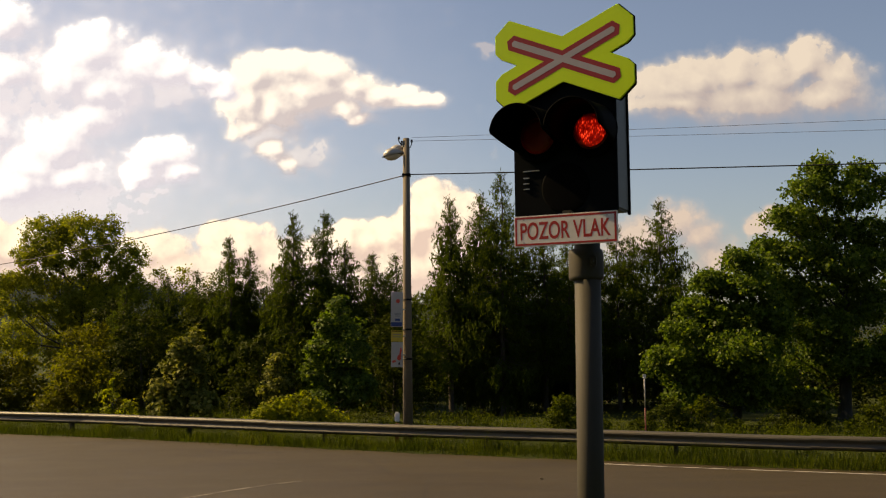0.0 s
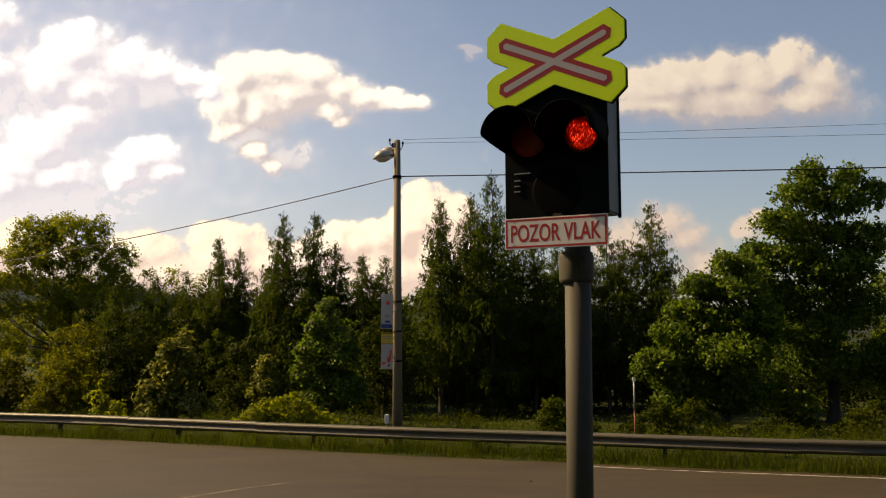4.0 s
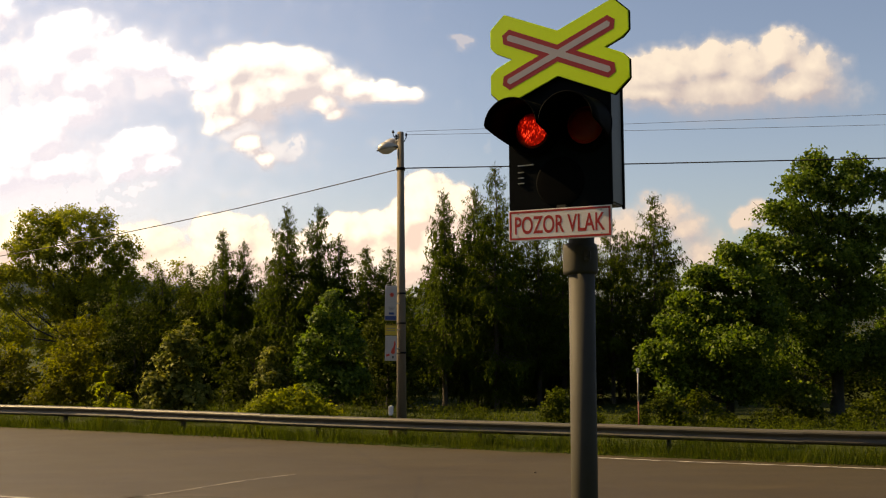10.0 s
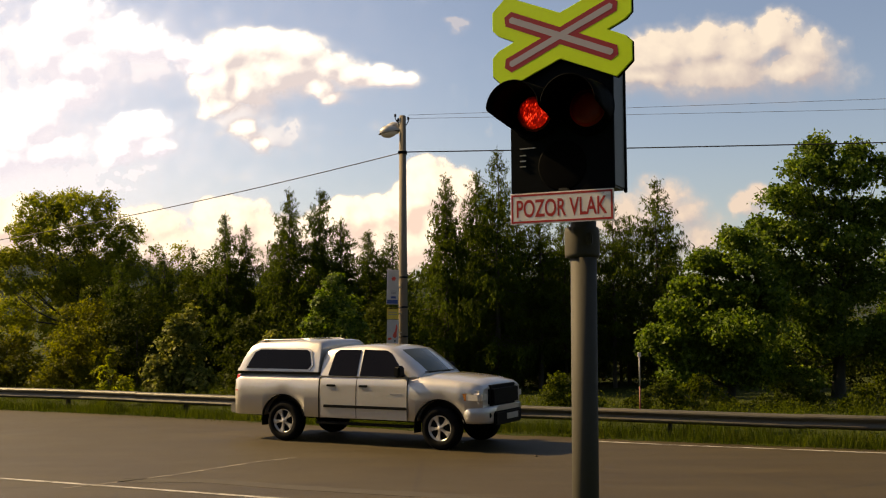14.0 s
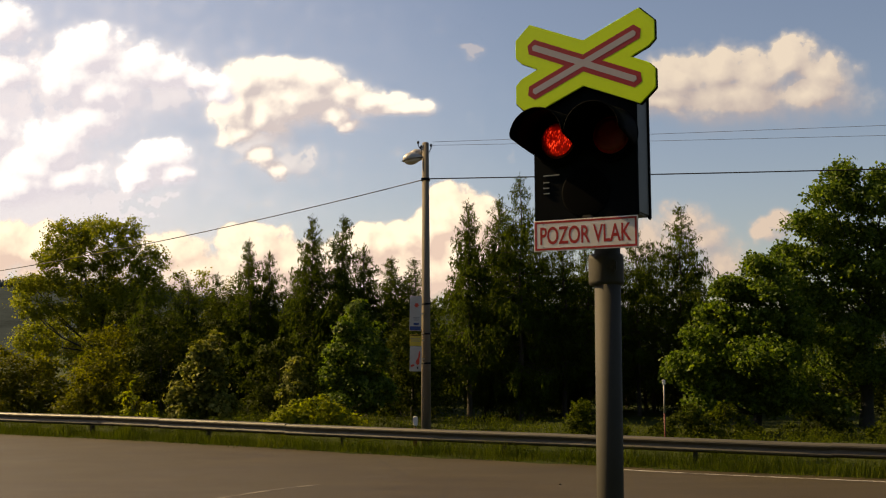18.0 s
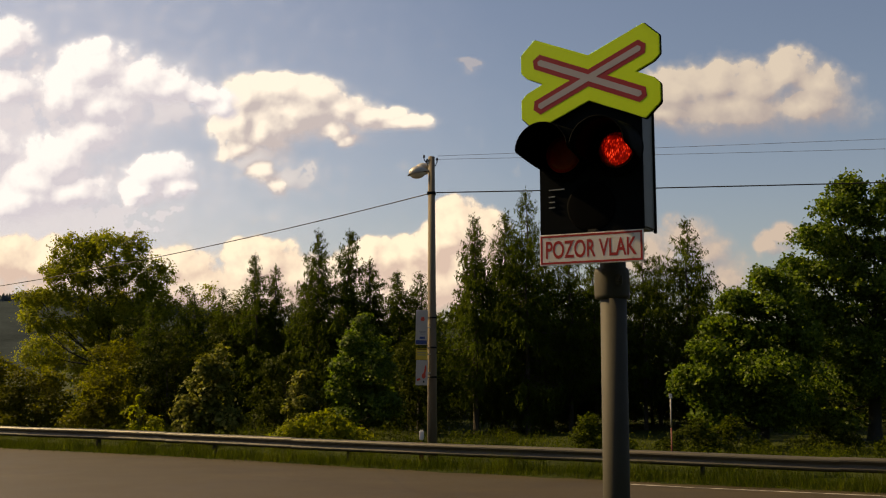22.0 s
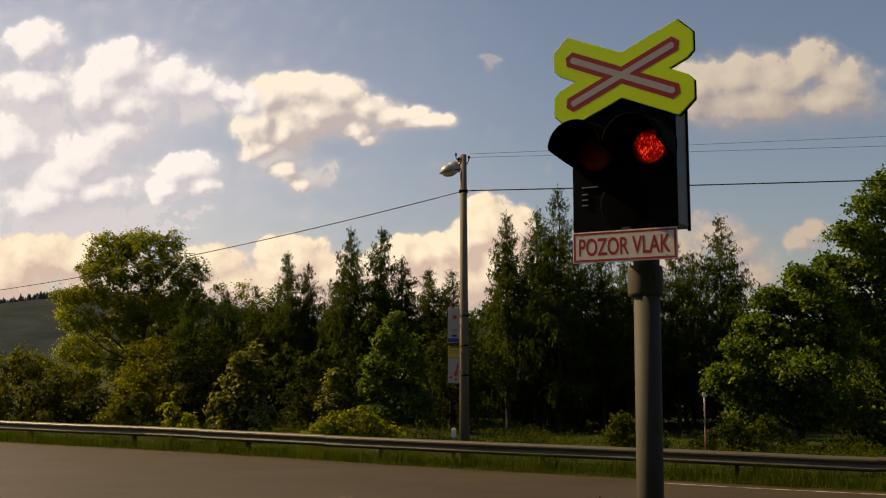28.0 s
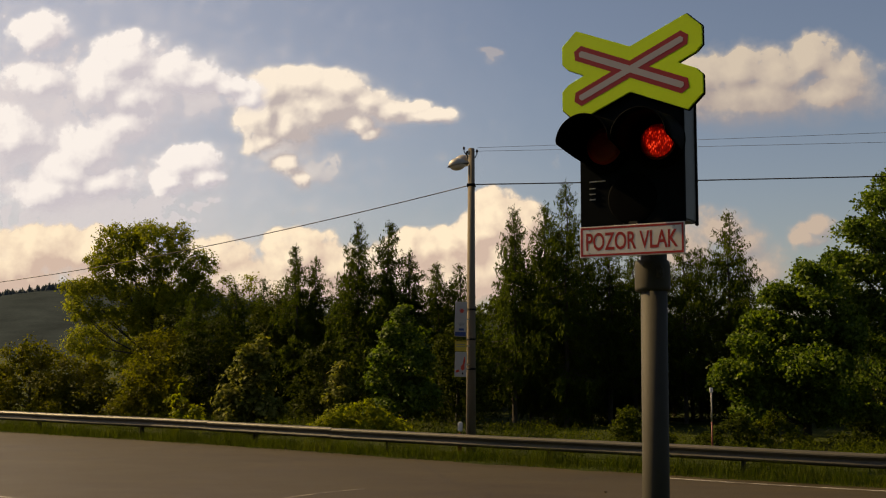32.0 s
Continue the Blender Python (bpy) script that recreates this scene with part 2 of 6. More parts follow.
BLADES = foliage("grass_blades", (0.028, 0.045, 0.003), (0.050, 0.073, 0.005), (0.092, 0.102, 0.014), 0.5, 0.8, 0.6)
# far wood and hill: blue-grey distance haze is mixed into the base colours
HAZED_FARWOOD = foliage("hazed_far_forest", (0.058, 0.070, 0.076), (0.068, 0.081, 0.085), (0.078, 0.092, 0.092), 0.1, 0.02, 0.9, 0.5, 0.0)
HAZED_HILLSIDE = plain("hazed_wooded_hillside", (0.036, 0.047, 0.051), 0.95, 0.0, 0.35, 0.05, spec=0.0)
POST_GREY = plain("grey_painted_steel", (0.048, 0.044, 0.033), 0.7, 0.0, 0.15, 5, bump=0.1, spec=0.25)
POST_DARK = plain("weathered_dark_steel", (0.022, 0.020, 0.015), 0.7, 0.3, 0.25, 9)
BLACK = plain("black_enamel", (0.0034, 0.0048, 0.0052), 0.6, 0.0, 0.3, 7, spec=0.04)
VISOR_BLACK = plain("matt_black_sheet", (0.002, 0.0022, 0.0022), 0.75, 0.0, 0.3, 9, spec=0.03)
BOX_GREY = plain("grey_green_box_paint", (0.035, 0.04, 0.037), 0.5, 0.0, 0.2, 6)
SIGN_YELLOW = plain("fluorescent_yellow_sheeting", (0.70, 0.96, 0.004), 0.4, 0.0, 0.05, 4)
SIGN_RED = plain("red_sheeting", (0.36, 0.018, 0.022), 0.4, 0.0, 0.1, 5)
SIGN_GREY = plain("white_sheeting", (0.46, 0.42, 0.42), 0.4, 0.0, 0.08, 6)
SIGN_WHITE = plain("white_enamel", (0.80, 0.74, 0.68), 0.4, 0.0, 0.08, 5)
TEXT_RED = plain("red_lettering", (0.42, 0.022, 0.016), 0.45, 0.0, 0.1, 8)
STEEL = plain("bare_steel", (0.45, 0.44, 0.40), 0.35, 0.8, 0.15, 20)
RUBBER = plain("tyre_rubber", (0.004, 0.004, 0.0038), 0.85, 0.0, 0.3, 30, bump=0.2, spec=0.08)
TRIM = plain("black_plastic", (0.004, 0.004, 0.004), 0.6, 0.0, 0.25, 15, spec=0.1)
ALLOY = plain("alloy_wheel", (0.56, 0.52, 0.45), 0.35, 0.55, 0.12, 20)
CHROME = plain("chrome", (0.65, 0.64, 0.62), 0.15, 1.0, 0.08, 12)
SILVER = car_paint("silver_car_paint", (0.50, 0.475, 0.43), 0.45)
GREYGREEN = car_paint("grey_green_car_paint", (0.085, 0.120, 0.085), 0.5)
CAR_GLASS = glass_material("dark_car_glass", (0.005, 0.004, 0.004), 0.02, 0.12)
# the windscreens' dull sky reflection is painted in as a paler base colour
SCREEN_GLASS = glass_material("windscreen_glass_with_sky_tone", (0.085, 0.088, 0.055), 0.03, 0.22)
LAMP_GLASS = plain("lamp_glass", (0.68, 0.62, 0.53), 0.2, 0.15, 0.12, 30, coat=0.6)
AMBER = plain("amber_lens", (0.42, 0.16, 0.04), 0.2, 0.0, 0.1, 20)
TAIL_RED = plain("red_lens", (0.55, 0.03, 0.015), 0.2, 0.0, 0.15, 20)
PLATE_BAR = plain("pale_plate", (0.34, 0.32, 0.27), 0.5, 0.0, 0.08, 20)
CONCRETE = concrete_material("pole_concrete", (0.125, 0.102, 0.072), (0.20, 0.165, 0.118))
LAMP_SHELL = plain("grey_lamp_shell", (0.36, 0.34, 0.30), 0.45, 0.2, 0.12, 10)
DIFFUSER = plain("milky_diffuser", (0.62, 0.56, 0.46), 0.3, 0.0, 0.08, 10)
CABLE = plain("black_cable", (0.016, 0.015, 0.014), 0.7, 0.0, 0.2, 5)
WIRE = plain("aged_wire", (0.22, 0.22, 0.23), 0.5, 0.3, 0.2, 5)
ROAD_WHITE = worn_paint_material("worn_road_marking", (0.36, 0.34, 0.30), 0.42)
ROAD_FADED = worn_paint_material("faded_road_marking", (0.20, 0.17, 0.13), 0.46)
POSTER_WHITE = plain("poster_white", (0.46, 0.43, 0.38), 0.45, 0.0, 0.06, 6)
POSTER_YELLOW = plain("poster_yellow", (0.62, 0.45, 0.05), 0.45, 0.0, 0.1, 6)
POSTER_BLUE = plain("poster_blue", (0.03, 0.06, 0.20), 0.45, 0.0, 0.1, 8)
POSTER_RED = plain("poster_red", (0.60, 0.06, 0.03), 0.45, 0.0, 0.1, 8)
RUST_RED = plain("rusty_red_paint", (0.14, 0.026, 0.016), 0.6, 0.0, 0.3, 12)
SOIL = plain("bare_soil", (0.07, 0.05, 0.032), 0.95, 0.0, 0.35, 3, bump=0.6)
RED_DARK = plain("unlit_red_glass", (0.22, 0.008, 0.008), 0.3, 0.0, 0.2, 40)
LENS_LIT = lens_glow("lit_red_lens")


# ---- mesh helpers ----
def mesh_of(name, verts, faces, material, smooth=False):
    me = bpy.data.meshes.new(name)
    me.from_pydata(verts, [], faces)
    me.materials.append(material)
    if smooth:
        me.polygons.foreach_set("use_smooth", [True] * len(me.polygons))
    me.update()
    return me


def done(bm, name, material, smooth=False, bevel=0.0, seg=2):
    if bevel:
        bmesh.ops.bevel(bm, geom=bm.edges[:], offset=bevel, segments=seg, affect='EDGES', clamp_overlap=True)
    bmesh.ops.recalc_face_normals(bm, faces=bm.faces[:])
    me = bpy.data.meshes.new(name)
    bm.to_mesh(me)
    bm.free()
    me.materials.append(material)
    if smooth:
        me.polygons.foreach_set("use_smooth", [True] * len(me.polygons))
    return me


def part(name, me, parent=None, at=None, label=""):
    """One mesh object, a part of parent."""
    ob = new(name, me)
    if parent is not None:
        ob.parent = parent
    if at is not None:
        ob.matrix_basis = at if isinstance(at, Matrix) else Matrix.Translation(at)
    if label:
        ob["label"] = label
    return ob


def thing(name, at, label, category, group="", kind=""):
    ob = new(name)
    ob.empty_display_size = 0.2
    ob.matrix_basis = at if isinstance(at, Matrix) else Matrix.Translation(at)
    return tagged(ob, label, category, group, kind)


def box(name, size, material, bevel=0.006, centre=(0, 0, 0), seg=2):
    bm = bmesh.new()
    bmesh.ops.create_cube(bm, size=1)
    bmesh.ops.scale(bm, vec=size, verts=bm.verts)
    bmesh.ops.translate(bm, vec=centre, verts=bm.verts)
    return done(bm, name, material, bevel=bevel, seg=seg)


def rod(name, r1, r2, length, material, n=16, axis='Z', bevel=0.0):
    """A capped tapered cylinder from the origin along +axis."""
    bm = bmesh.new()
    bmesh.ops.create_cone(bm, cap_ends=True, segments=n, radius1=r1, radius2=r2, depth=length)
    bmesh.ops.translate(bm, vec=(0, 0, length / 2), verts=bm.verts)
    if axis == 'Y':
        bmesh.ops.rotate(bm, matrix=Matrix.Rotation(radians(-90), 3, 'X'), verts=bm.verts)
    if axis == 'X':
        bmesh.ops.rotate(bm, matrix=Matrix.Rotation(radians(90), 3, 'Y'), verts=bm.verts)
    if bevel:
        rim = [e for e in bm.edges if len(e.link_faces) == 2 and any(len(f.verts) > 4 for f in e.link_faces)]
        bmesh.ops.bevel(bm, geom=rim, offset=bevel, segments=2, affect='EDGES')
    me = done(bm, name, material)
    me.polygons.foreach_set("use_smooth", [len(p.vertices) == 4 for p in me.polygons])
    return me


def prism(name, outline, thick, material, bevel=0.0):
    """A flat outline in x, z, made thick from y = 0 to y = thick."""
    bm = bmesh.new()
    f = bm.faces.new([bm.verts.new((x, 0, z)) for x, z in outline])
    ext = bmesh.ops.extrude_face_region(bm, geom=[f])
    bmesh.ops.translate(bm, vec=(0, thick, 0), verts=[v for v in ext["geom"] if isinstance(v, bmesh.types.BMVert)])
    return done(bm, name, material, bevel=bevel)


def lathe(name, profile, material, n=32, axis='Y'):
    """Profile of (radius, along) turned about the axis."""
    verts, faces = [], []
    for r, a in profile:
        for k in range(n):
            c, s = math.cos(2 * math.pi * k / n), math.sin(2 * math.pi * k / n)
            verts.append((r * c, a, r * s) if axis == 'Y' else (r * c, r * s, a))
    for i in range(len(profile) - 1):
        for k in range(n):
            faces.append((i * n + k, i * n + (k + 1) % n, (i + 1) * n + (k + 1) % n, (i + 1) * n + k))
    return mesh_of(name, verts, faces, material, True)


def tube_path(name, pts, radii, material, n=8):
    """A tube along points, with a radius at each."""
    verts, faces = tube_data(pts, radii, n)
    return mesh_of(name, verts, faces, material, True)


def tube_data(pts, radii, n=8, base=0):
    verts, faces = [], []
    pts = [Vector(p) for p in pts]
    for i, p in enumerate(pts):
        d = (pts[min(i + 1, len(pts) - 1)] - pts[max(i - 1, 0)]).normalized()
        side = d.orthogonal().normalized() if abs(d.z) < 0.95 else d.cross(Vector((0, 1, 0))).normalized()
        if abs(d.z) < 0.95:
            side = d.cross(Vector((0, 0, 1))).normalized()
        up = side.cross(d)
        for k in range(n):
            a = 2 * math.pi * k / n
            verts.append(tuple(p + radii[i] * (math.cos(a) * side + math.sin(a) * up)))
    for i in range(len(pts) - 1):
        for k in range(n):
            faces.append((base + i * n + k, base + i * n + (k + 1) % n, base + (i + 1) * n + (k + 1) % n, base + (i + 1) * n + k))
    faces.append(tuple(base + k for k in range(n)))
    faces.append(tuple(base + (len(pts) - 1) * n + k for k in reversed(range(n))))
    return verts, faces


def leaf_cloud(name, centres, size, material, rng, flat=0.0, aspect=0.6, hang=0.0, face=None, run=None, loose=0.5):
    """Many small folded leaves, four corners each, at the given places. face: which way each leaf looks; run: which way each points."""
    n = len(centres)
    a = rng.normal(size=(n, 3))
    a[:, 2] = a[:, 2] * (1 - flat) - hang
    a /= np.linalg.norm(a, axis=1, keepdims=True)
    if run is not None:
        a = run / (np.linalg.norm(run, axis=1, keepdims=True) + 1e-9) + a * loose
        a /= np.linalg.norm(a, axis=1, keepdims=True)
    b = rng.normal(size=(n, 3))
    if face is not None:
        f = face + rng.normal(size=(n, 3)) * loose
        b = np.cross(f, a)
        b /= np.linalg.norm(b, axis=1, keepdims=True) + 1e-9
        a = a - (a * f).sum(1, keepdims=True) * f / (f * f).sum(1, keepdims=True)
        a /= np.linalg.norm(a, axis=1, keepdims=True) + 1e-9
    b -= (b * a).sum(1, keepdims=True) * a
    b /= np.linalg.norm(b, axis=1, keepdims=True) + 1e-9
    s = (size * rng.uniform(0.6, 1.35, n))[:, None]
    nrm = np.cross(a, b)
    v = np.empty((n, 4, 3))
    v[:, 0], v[:, 2] = centres - a * s * 0.5, centres + a * s * 0.5
    v[:, 1], v[:, 3] = centres + b * s * aspect * 0.5 + nrm * s * 0.12, centres - b * s * aspect * 0.5 + nrm * s * 0.12
    me = bpy.data.meshes.new(name)
    me.vertices.add(n * 4)
    me.vertices.foreach_set("co", v.reshape(-1).astype(np.float32))
    me.loops.add(n * 4)
    me.loops.foreach_set("vertex_index", np.arange(n * 4, dtype=np.int32))
    me.polygons.add(n)
    me.polygons.foreach_set("loop_start", np.arange(0, n * 4, 4, dtype=np.int32))
    me.polygons.foreach_set("loop_total", np.full(n, 4, dtype=np.int32))
    me.materials.append(material)
    me.update()
    me.validate()
    return me


# ---- ground and road ----
EDGE = [(-150, 97), (-60, 51.6), (-30, 36.4), (-11.97, 27.5), (-8.4, 25.86), (-5.2, 24.25), (-2.37, 22.6), (0.1, 21.36), (2.3, 20.36),
        (4.3, 19.36), (7.6, 18.05), (14, 15.9), (40, 9.0), (150, -14)]
RAIL = [(-60, 52.1), (-30, 36.9), (-12.1, 27.95), (-9.45, 26.8), (-6.87, 25.45), (-3.8, 23.8), (-0.87, 22.35), (1.95, 21.1), (4.43, 19.85),
        (6.25, 18.95), (7.6, 18.35), (14, 16.3), (40, 9.5)]


def along(line, step):
    """Points every step metres along a line of corners, with the direction there."""
    out, carry = [], 0.0
    for (x0, y0), (x1, y1) in zip(line, line[1:]):
        length = math.hypot(x1 - x0, y1 - y0)
        d = carry
        while d < length:
            f = d / length
            out.append((x0 + (x1 - x0) * f, y0 + (y1 - y0) * f, (x1 - x0) / length, (y1 - y0) / length))
            d += step
        carry = d - length
    return out


def edge_y(x):
    return float(np.interp(x, [p[0] for p in EDGE], [p[1] for p in EDGE]))


def ground_height(x, y):
    """The land: level behind the road, a low bank where the signal stands."""
    beyond = y - edge_y(max(-149, min(149, x)))
    if beyond > 0.0:
        rise = 0.05 * min(1, beyond / 0.6) + 0.10 * noise.noise((x * 0.25, y * 0.25, 0)) * min(1, beyond / 4)
        return rise
    r = math.hypot(x - 0.6, y - 2)
    bank = 0.75 * max(0.0, min(1.0, (8.0 - r) / 4.0))
    return bank - 0.05


def ground():
    xs = sorted(set([-3000, -1200, -500, -250, -150, -100, -70] + list(np.arange(-50, 40.1, 1.0)) + [55, 80, 150, 400, 1200, 3000]))
    ys = sorted(set([-3000, -800, -200, -60, -30, -15] + list(np.arange(-10, 60.1, 1.0)) + [75, 100, 150, 250, 500, 1000, 3000]))
    verts = [(float(x), float(y), ground_height(float(x), float(y)) if abs(x) < 60 and abs(y) < 62 else -0.05) for y in ys for x in xs]
    w = len(xs)
    faces = [(j * w + i, j * w + i + 1, (j + 1) * w + i + 1, (j + 1) * w + i) for j in range(len(ys) - 1) for i in range(w - 1)]
    tagged(new("ground", mesh_of("ground", verts, faces, TURF, True)), "rough green meadow and roadside turf under the trees", "ground", kind="structure")


def strip(name, left, right, z, material, cuts=8, thick=0.05):
    """A sheet between two lines with equal numbers of corners, with a skirt below it."""
    verts, faces, n = [], [], cuts + 1
    for (a, b), (c, d) in zip(left, right):
        for k in range(n):
            f = k / cuts
            verts.append((a + (c - a) * f, b + (d - b) * f, z))
    for i in range(len(left) - 1):
        for k in range(cuts):
            faces.append((i * n + k, (i + 1) * n + k, (i + 1) * n + k + 1, i * n + k + 1))
    base = len(verts)
    for side in (0, cuts):
        for i in range(len(left)):
            x, y, _ = verts[i * n + side]
            verts.append((x, y, z - thick))
    m = len(left)
    for s, side in enumerate((0, cuts)):
        for i in range(m - 1):
            faces.append((i * n + side, (i + 1) * n + side, base + s * m + i + 1, base + s * m + i))
    me = mesh_of(name, verts, faces, material)
    bm = bmesh.new()
    bm.from_mesh(me)
    bmesh.ops.recalc_face_normals(bm, faces=bm.faces[:])
    bm.to_mesh(me)
    bm.free()
    return me


def road():
    far = [(x, y) for x, y, _, _ in along(EDGE, 1.5)]
    near = []
    for x, y, dx, dy in along(EDGE, 1.5):
        near.append((x + dy * 12.2, y - dx * 12.2))
    tagged(new("road", strip("road", far, near, 0.0, ASPHALT, 6, 0.06)), "worn brownish asphalt road with fine cracks", "road", kind="structure")
    # the white edge line on the far side, the curved faded line and the near line
    line = [p for p in along(EDGE, 0.5) if 2.6 < p[0] < 30]
    a = [(x + dy * 0.42, y - dx * 0.42) for x, y, dx, dy in line]
    b = [(x + dy * 0.505, y - dx * 0.505) for x, y, dx, dy in line]
    tagged(new("edge_line", strip("edge_line", a, b, 0.004, ROAD_WHITE, 1, 0.004)), "worn white edge line painted on the asphalt", "road marking", kind="structure")
    curve = [(-5.3, 14.4), (-4.5, 15.1), (-3.93, 15.75), (-3.45, 16.45), (-2.93, 17.1), (-2.3, 17.62)]
    for name, pts, w, mat, lab in (("faded_line", curve, 0.07, ROAD_FADED, "faded curved white line on the asphalt"),
                                   ("near_line", [(-14, 18.3), (-9, 16.35), (-6.8, 15.42), (-4.77, 14.57), (-2.5, 13.6), (2, 11.8)], 0.10, ROAD_WHITE, "white edge line of the near lane"),
                                   ("tar_strip", [(-4.7, 15.1), (-3.4, 15.0), (-2.2, 14.4), (1, 13.2)], 0.35, BLACK_TAR, "dark tar repair strip in the asphalt")):
        fine = along(pts, 0.3)
        a = [(x - dy * w / 2, y + dx * w / 2) for x, y, dx, dy in fine]
        b = [(x + dy * w / 2, y - dx * w / 2) for x, y, dx, dy in fine]
        tagged(new(name, strip(name, a, b, 0.003 if name != "near_line" else 0.006, mat, 1, 0.003)), lab, "road marking", kind="structure")


BLACK_TAR = plain("old_tar", (0.030, 0.022, 0.010), 0.8, 0.0, 0.25, 4)
ground()
road()


def blade_mesh(name, places, height, width, material, rng):
    """Grass blades: a bent strip that narrows to a tip. height: one for all or one for each."""
    n = len(places)
    h = (height * rng.uniform(0.45, 1.3, n))[:, None]
    ang = rng.uniform(0, 2 * np.pi, n)
    side = np.stack([np.cos(ang), np.sin(ang), np.zeros(n)], 1) * width * 0.5
    lean = rng.normal(size=(n, 3)) * 0.45
    lean[:, 2] = 0
    v = np.empty((n, 5, 3))
    v[:, 0], v[:, 1] = places - side, places + side
    mid = places + lean * h * 0.35 + np.array([0, 0, 0.6]) * h
    v[:, 2], v[:, 3] = mid + side * 0.8, mid - side * 0.8
    v[:, 4] = places + lean * h + np.array([0, 0, 1.0]) * h
    me = bpy.data.meshes.new(name)
    me.vertices.add(n * 5)
    me.vertices.foreach_set("co", v.reshape(-1).astype(np.float32))
    idx = np.arange(n)[:, None] * 5 + np.array([0, 1, 2, 3, 3, 2, 4])
    me.loops.add(n * 7)
    me.loops.foreach_set("vertex_index", idx.reshape(-1).astype(np.int32))
    me.polygons.add(n * 2)
    me.polygons.foreach_set("loop_start", (np.arange(n)[:, None] * 7 + np.array([0, 4])).reshape(-1).astype(np.int32))
    me.polygons.foreach_set("loop_total", np.tile(np.array([4, 3], dtype=np.int32), n))
    me.materials.append(material)
    me.update()
    me.validate()
    return me


def verge_grass():
    rng = np.random.default_rng(4)
    line = along(EDGE, 0.05)
    near = [p for p in line if -26 < p[0] < 18]
    pts = []
    for x, y, dx, dy in near:
        clump = 0.5 + 0.8 * max(0, noise.noise((x * 1.3, y * 1.3, 3)))
        for _ in range(int(52 * clump)):
            off = abs(rng.normal(0, 0.6)) - 0.05 if rng.random() < 0.6 else rng.uniform(-0.1, 1.4)
            px_, py_ = x - dy * off + rng.normal(0, 0.03), y + dx * off + rng.normal(0, 0.03)
            pts.append((px_, py_, ground_height(px_, py_) - 0.01 if off > 0 else 0.0))
    p = np.array(pts)
    tall = []
    for x, y, dx, dy in [q for q in along(RAIL, 0.03) if -26 < q[0] < 18]:
        for _ in range(14):
            off = rng.normal(0.0, 0.24)
            tall.append((x - dy * off, y + dx * off, 0.0))
    lush = np.array([0.21 + 0.24 * max(0.0, 0.25 + noise.noise((q[0] * 1.1, q[1] * 1.1, 5.0))) for q in tall])
    tagged(new("rail_grass", blade_mesh("rail_grass", np.array(tall), lush, 0.009, BLADES, rng)), "taller unmown grass growing up under the guard rail", "grass", kind="stuff")
    tagged(new("verge_grass", blade_mesh("verge_grass", p, 0.075, 0.010, BLADES, rng)), "uneven green grass along the asphalt edge under the guard rail", "grass", kind="stuff")
    # taller weeds behind the rail
    pts = []
    for x, y, dx, dy in [q for q in along(EDGE, 0.06) if -26 < q[0] < 18]:
        for _ in range(20):
            off = rng.uniform(1.2, 7.5)
            px_, py_ = x - dy * off, y + dx * off
            if noise.noise((px_ * 0.7, py_ * 0.7, 9)) > -0.15:
                pts.append((px_, py_, ground_height(px_, py_) - 0.01))
    base = np.array(pts)
    herbs = np.repeat(base, 4, axis=0)
    tall = np.array([0.16 + 0.34 * max(0.0, 0.5 + noise.noise((q[0] * 0.9, q[1] * 0.9, 21))) for q in base])
    herbs = herbs + rng.normal(size=herbs.shape) * np.array([0.07, 0.07, 0.0])
    herbs[:, 2] += np.repeat(tall, 4) * rng.uniform(0.05, 1.0, len(herbs))
    tagged(new("herb_leaves", leaf_cloud("herb_leaves", herbs, 0.055, HERB, rng, 0.2, 0.45, -0.3)), "leafy yellow-green weeds between the guard rail and the trees", "weeds", kind="stuff")
    tagged(new("meadow_weeds", blade_mesh("meadow_weeds", base, 0.30, 0.012, BLADES, rng)), "tall weeds and grasses between the guard rail and the trees", "grass", kind="stuff")


verge_grass()


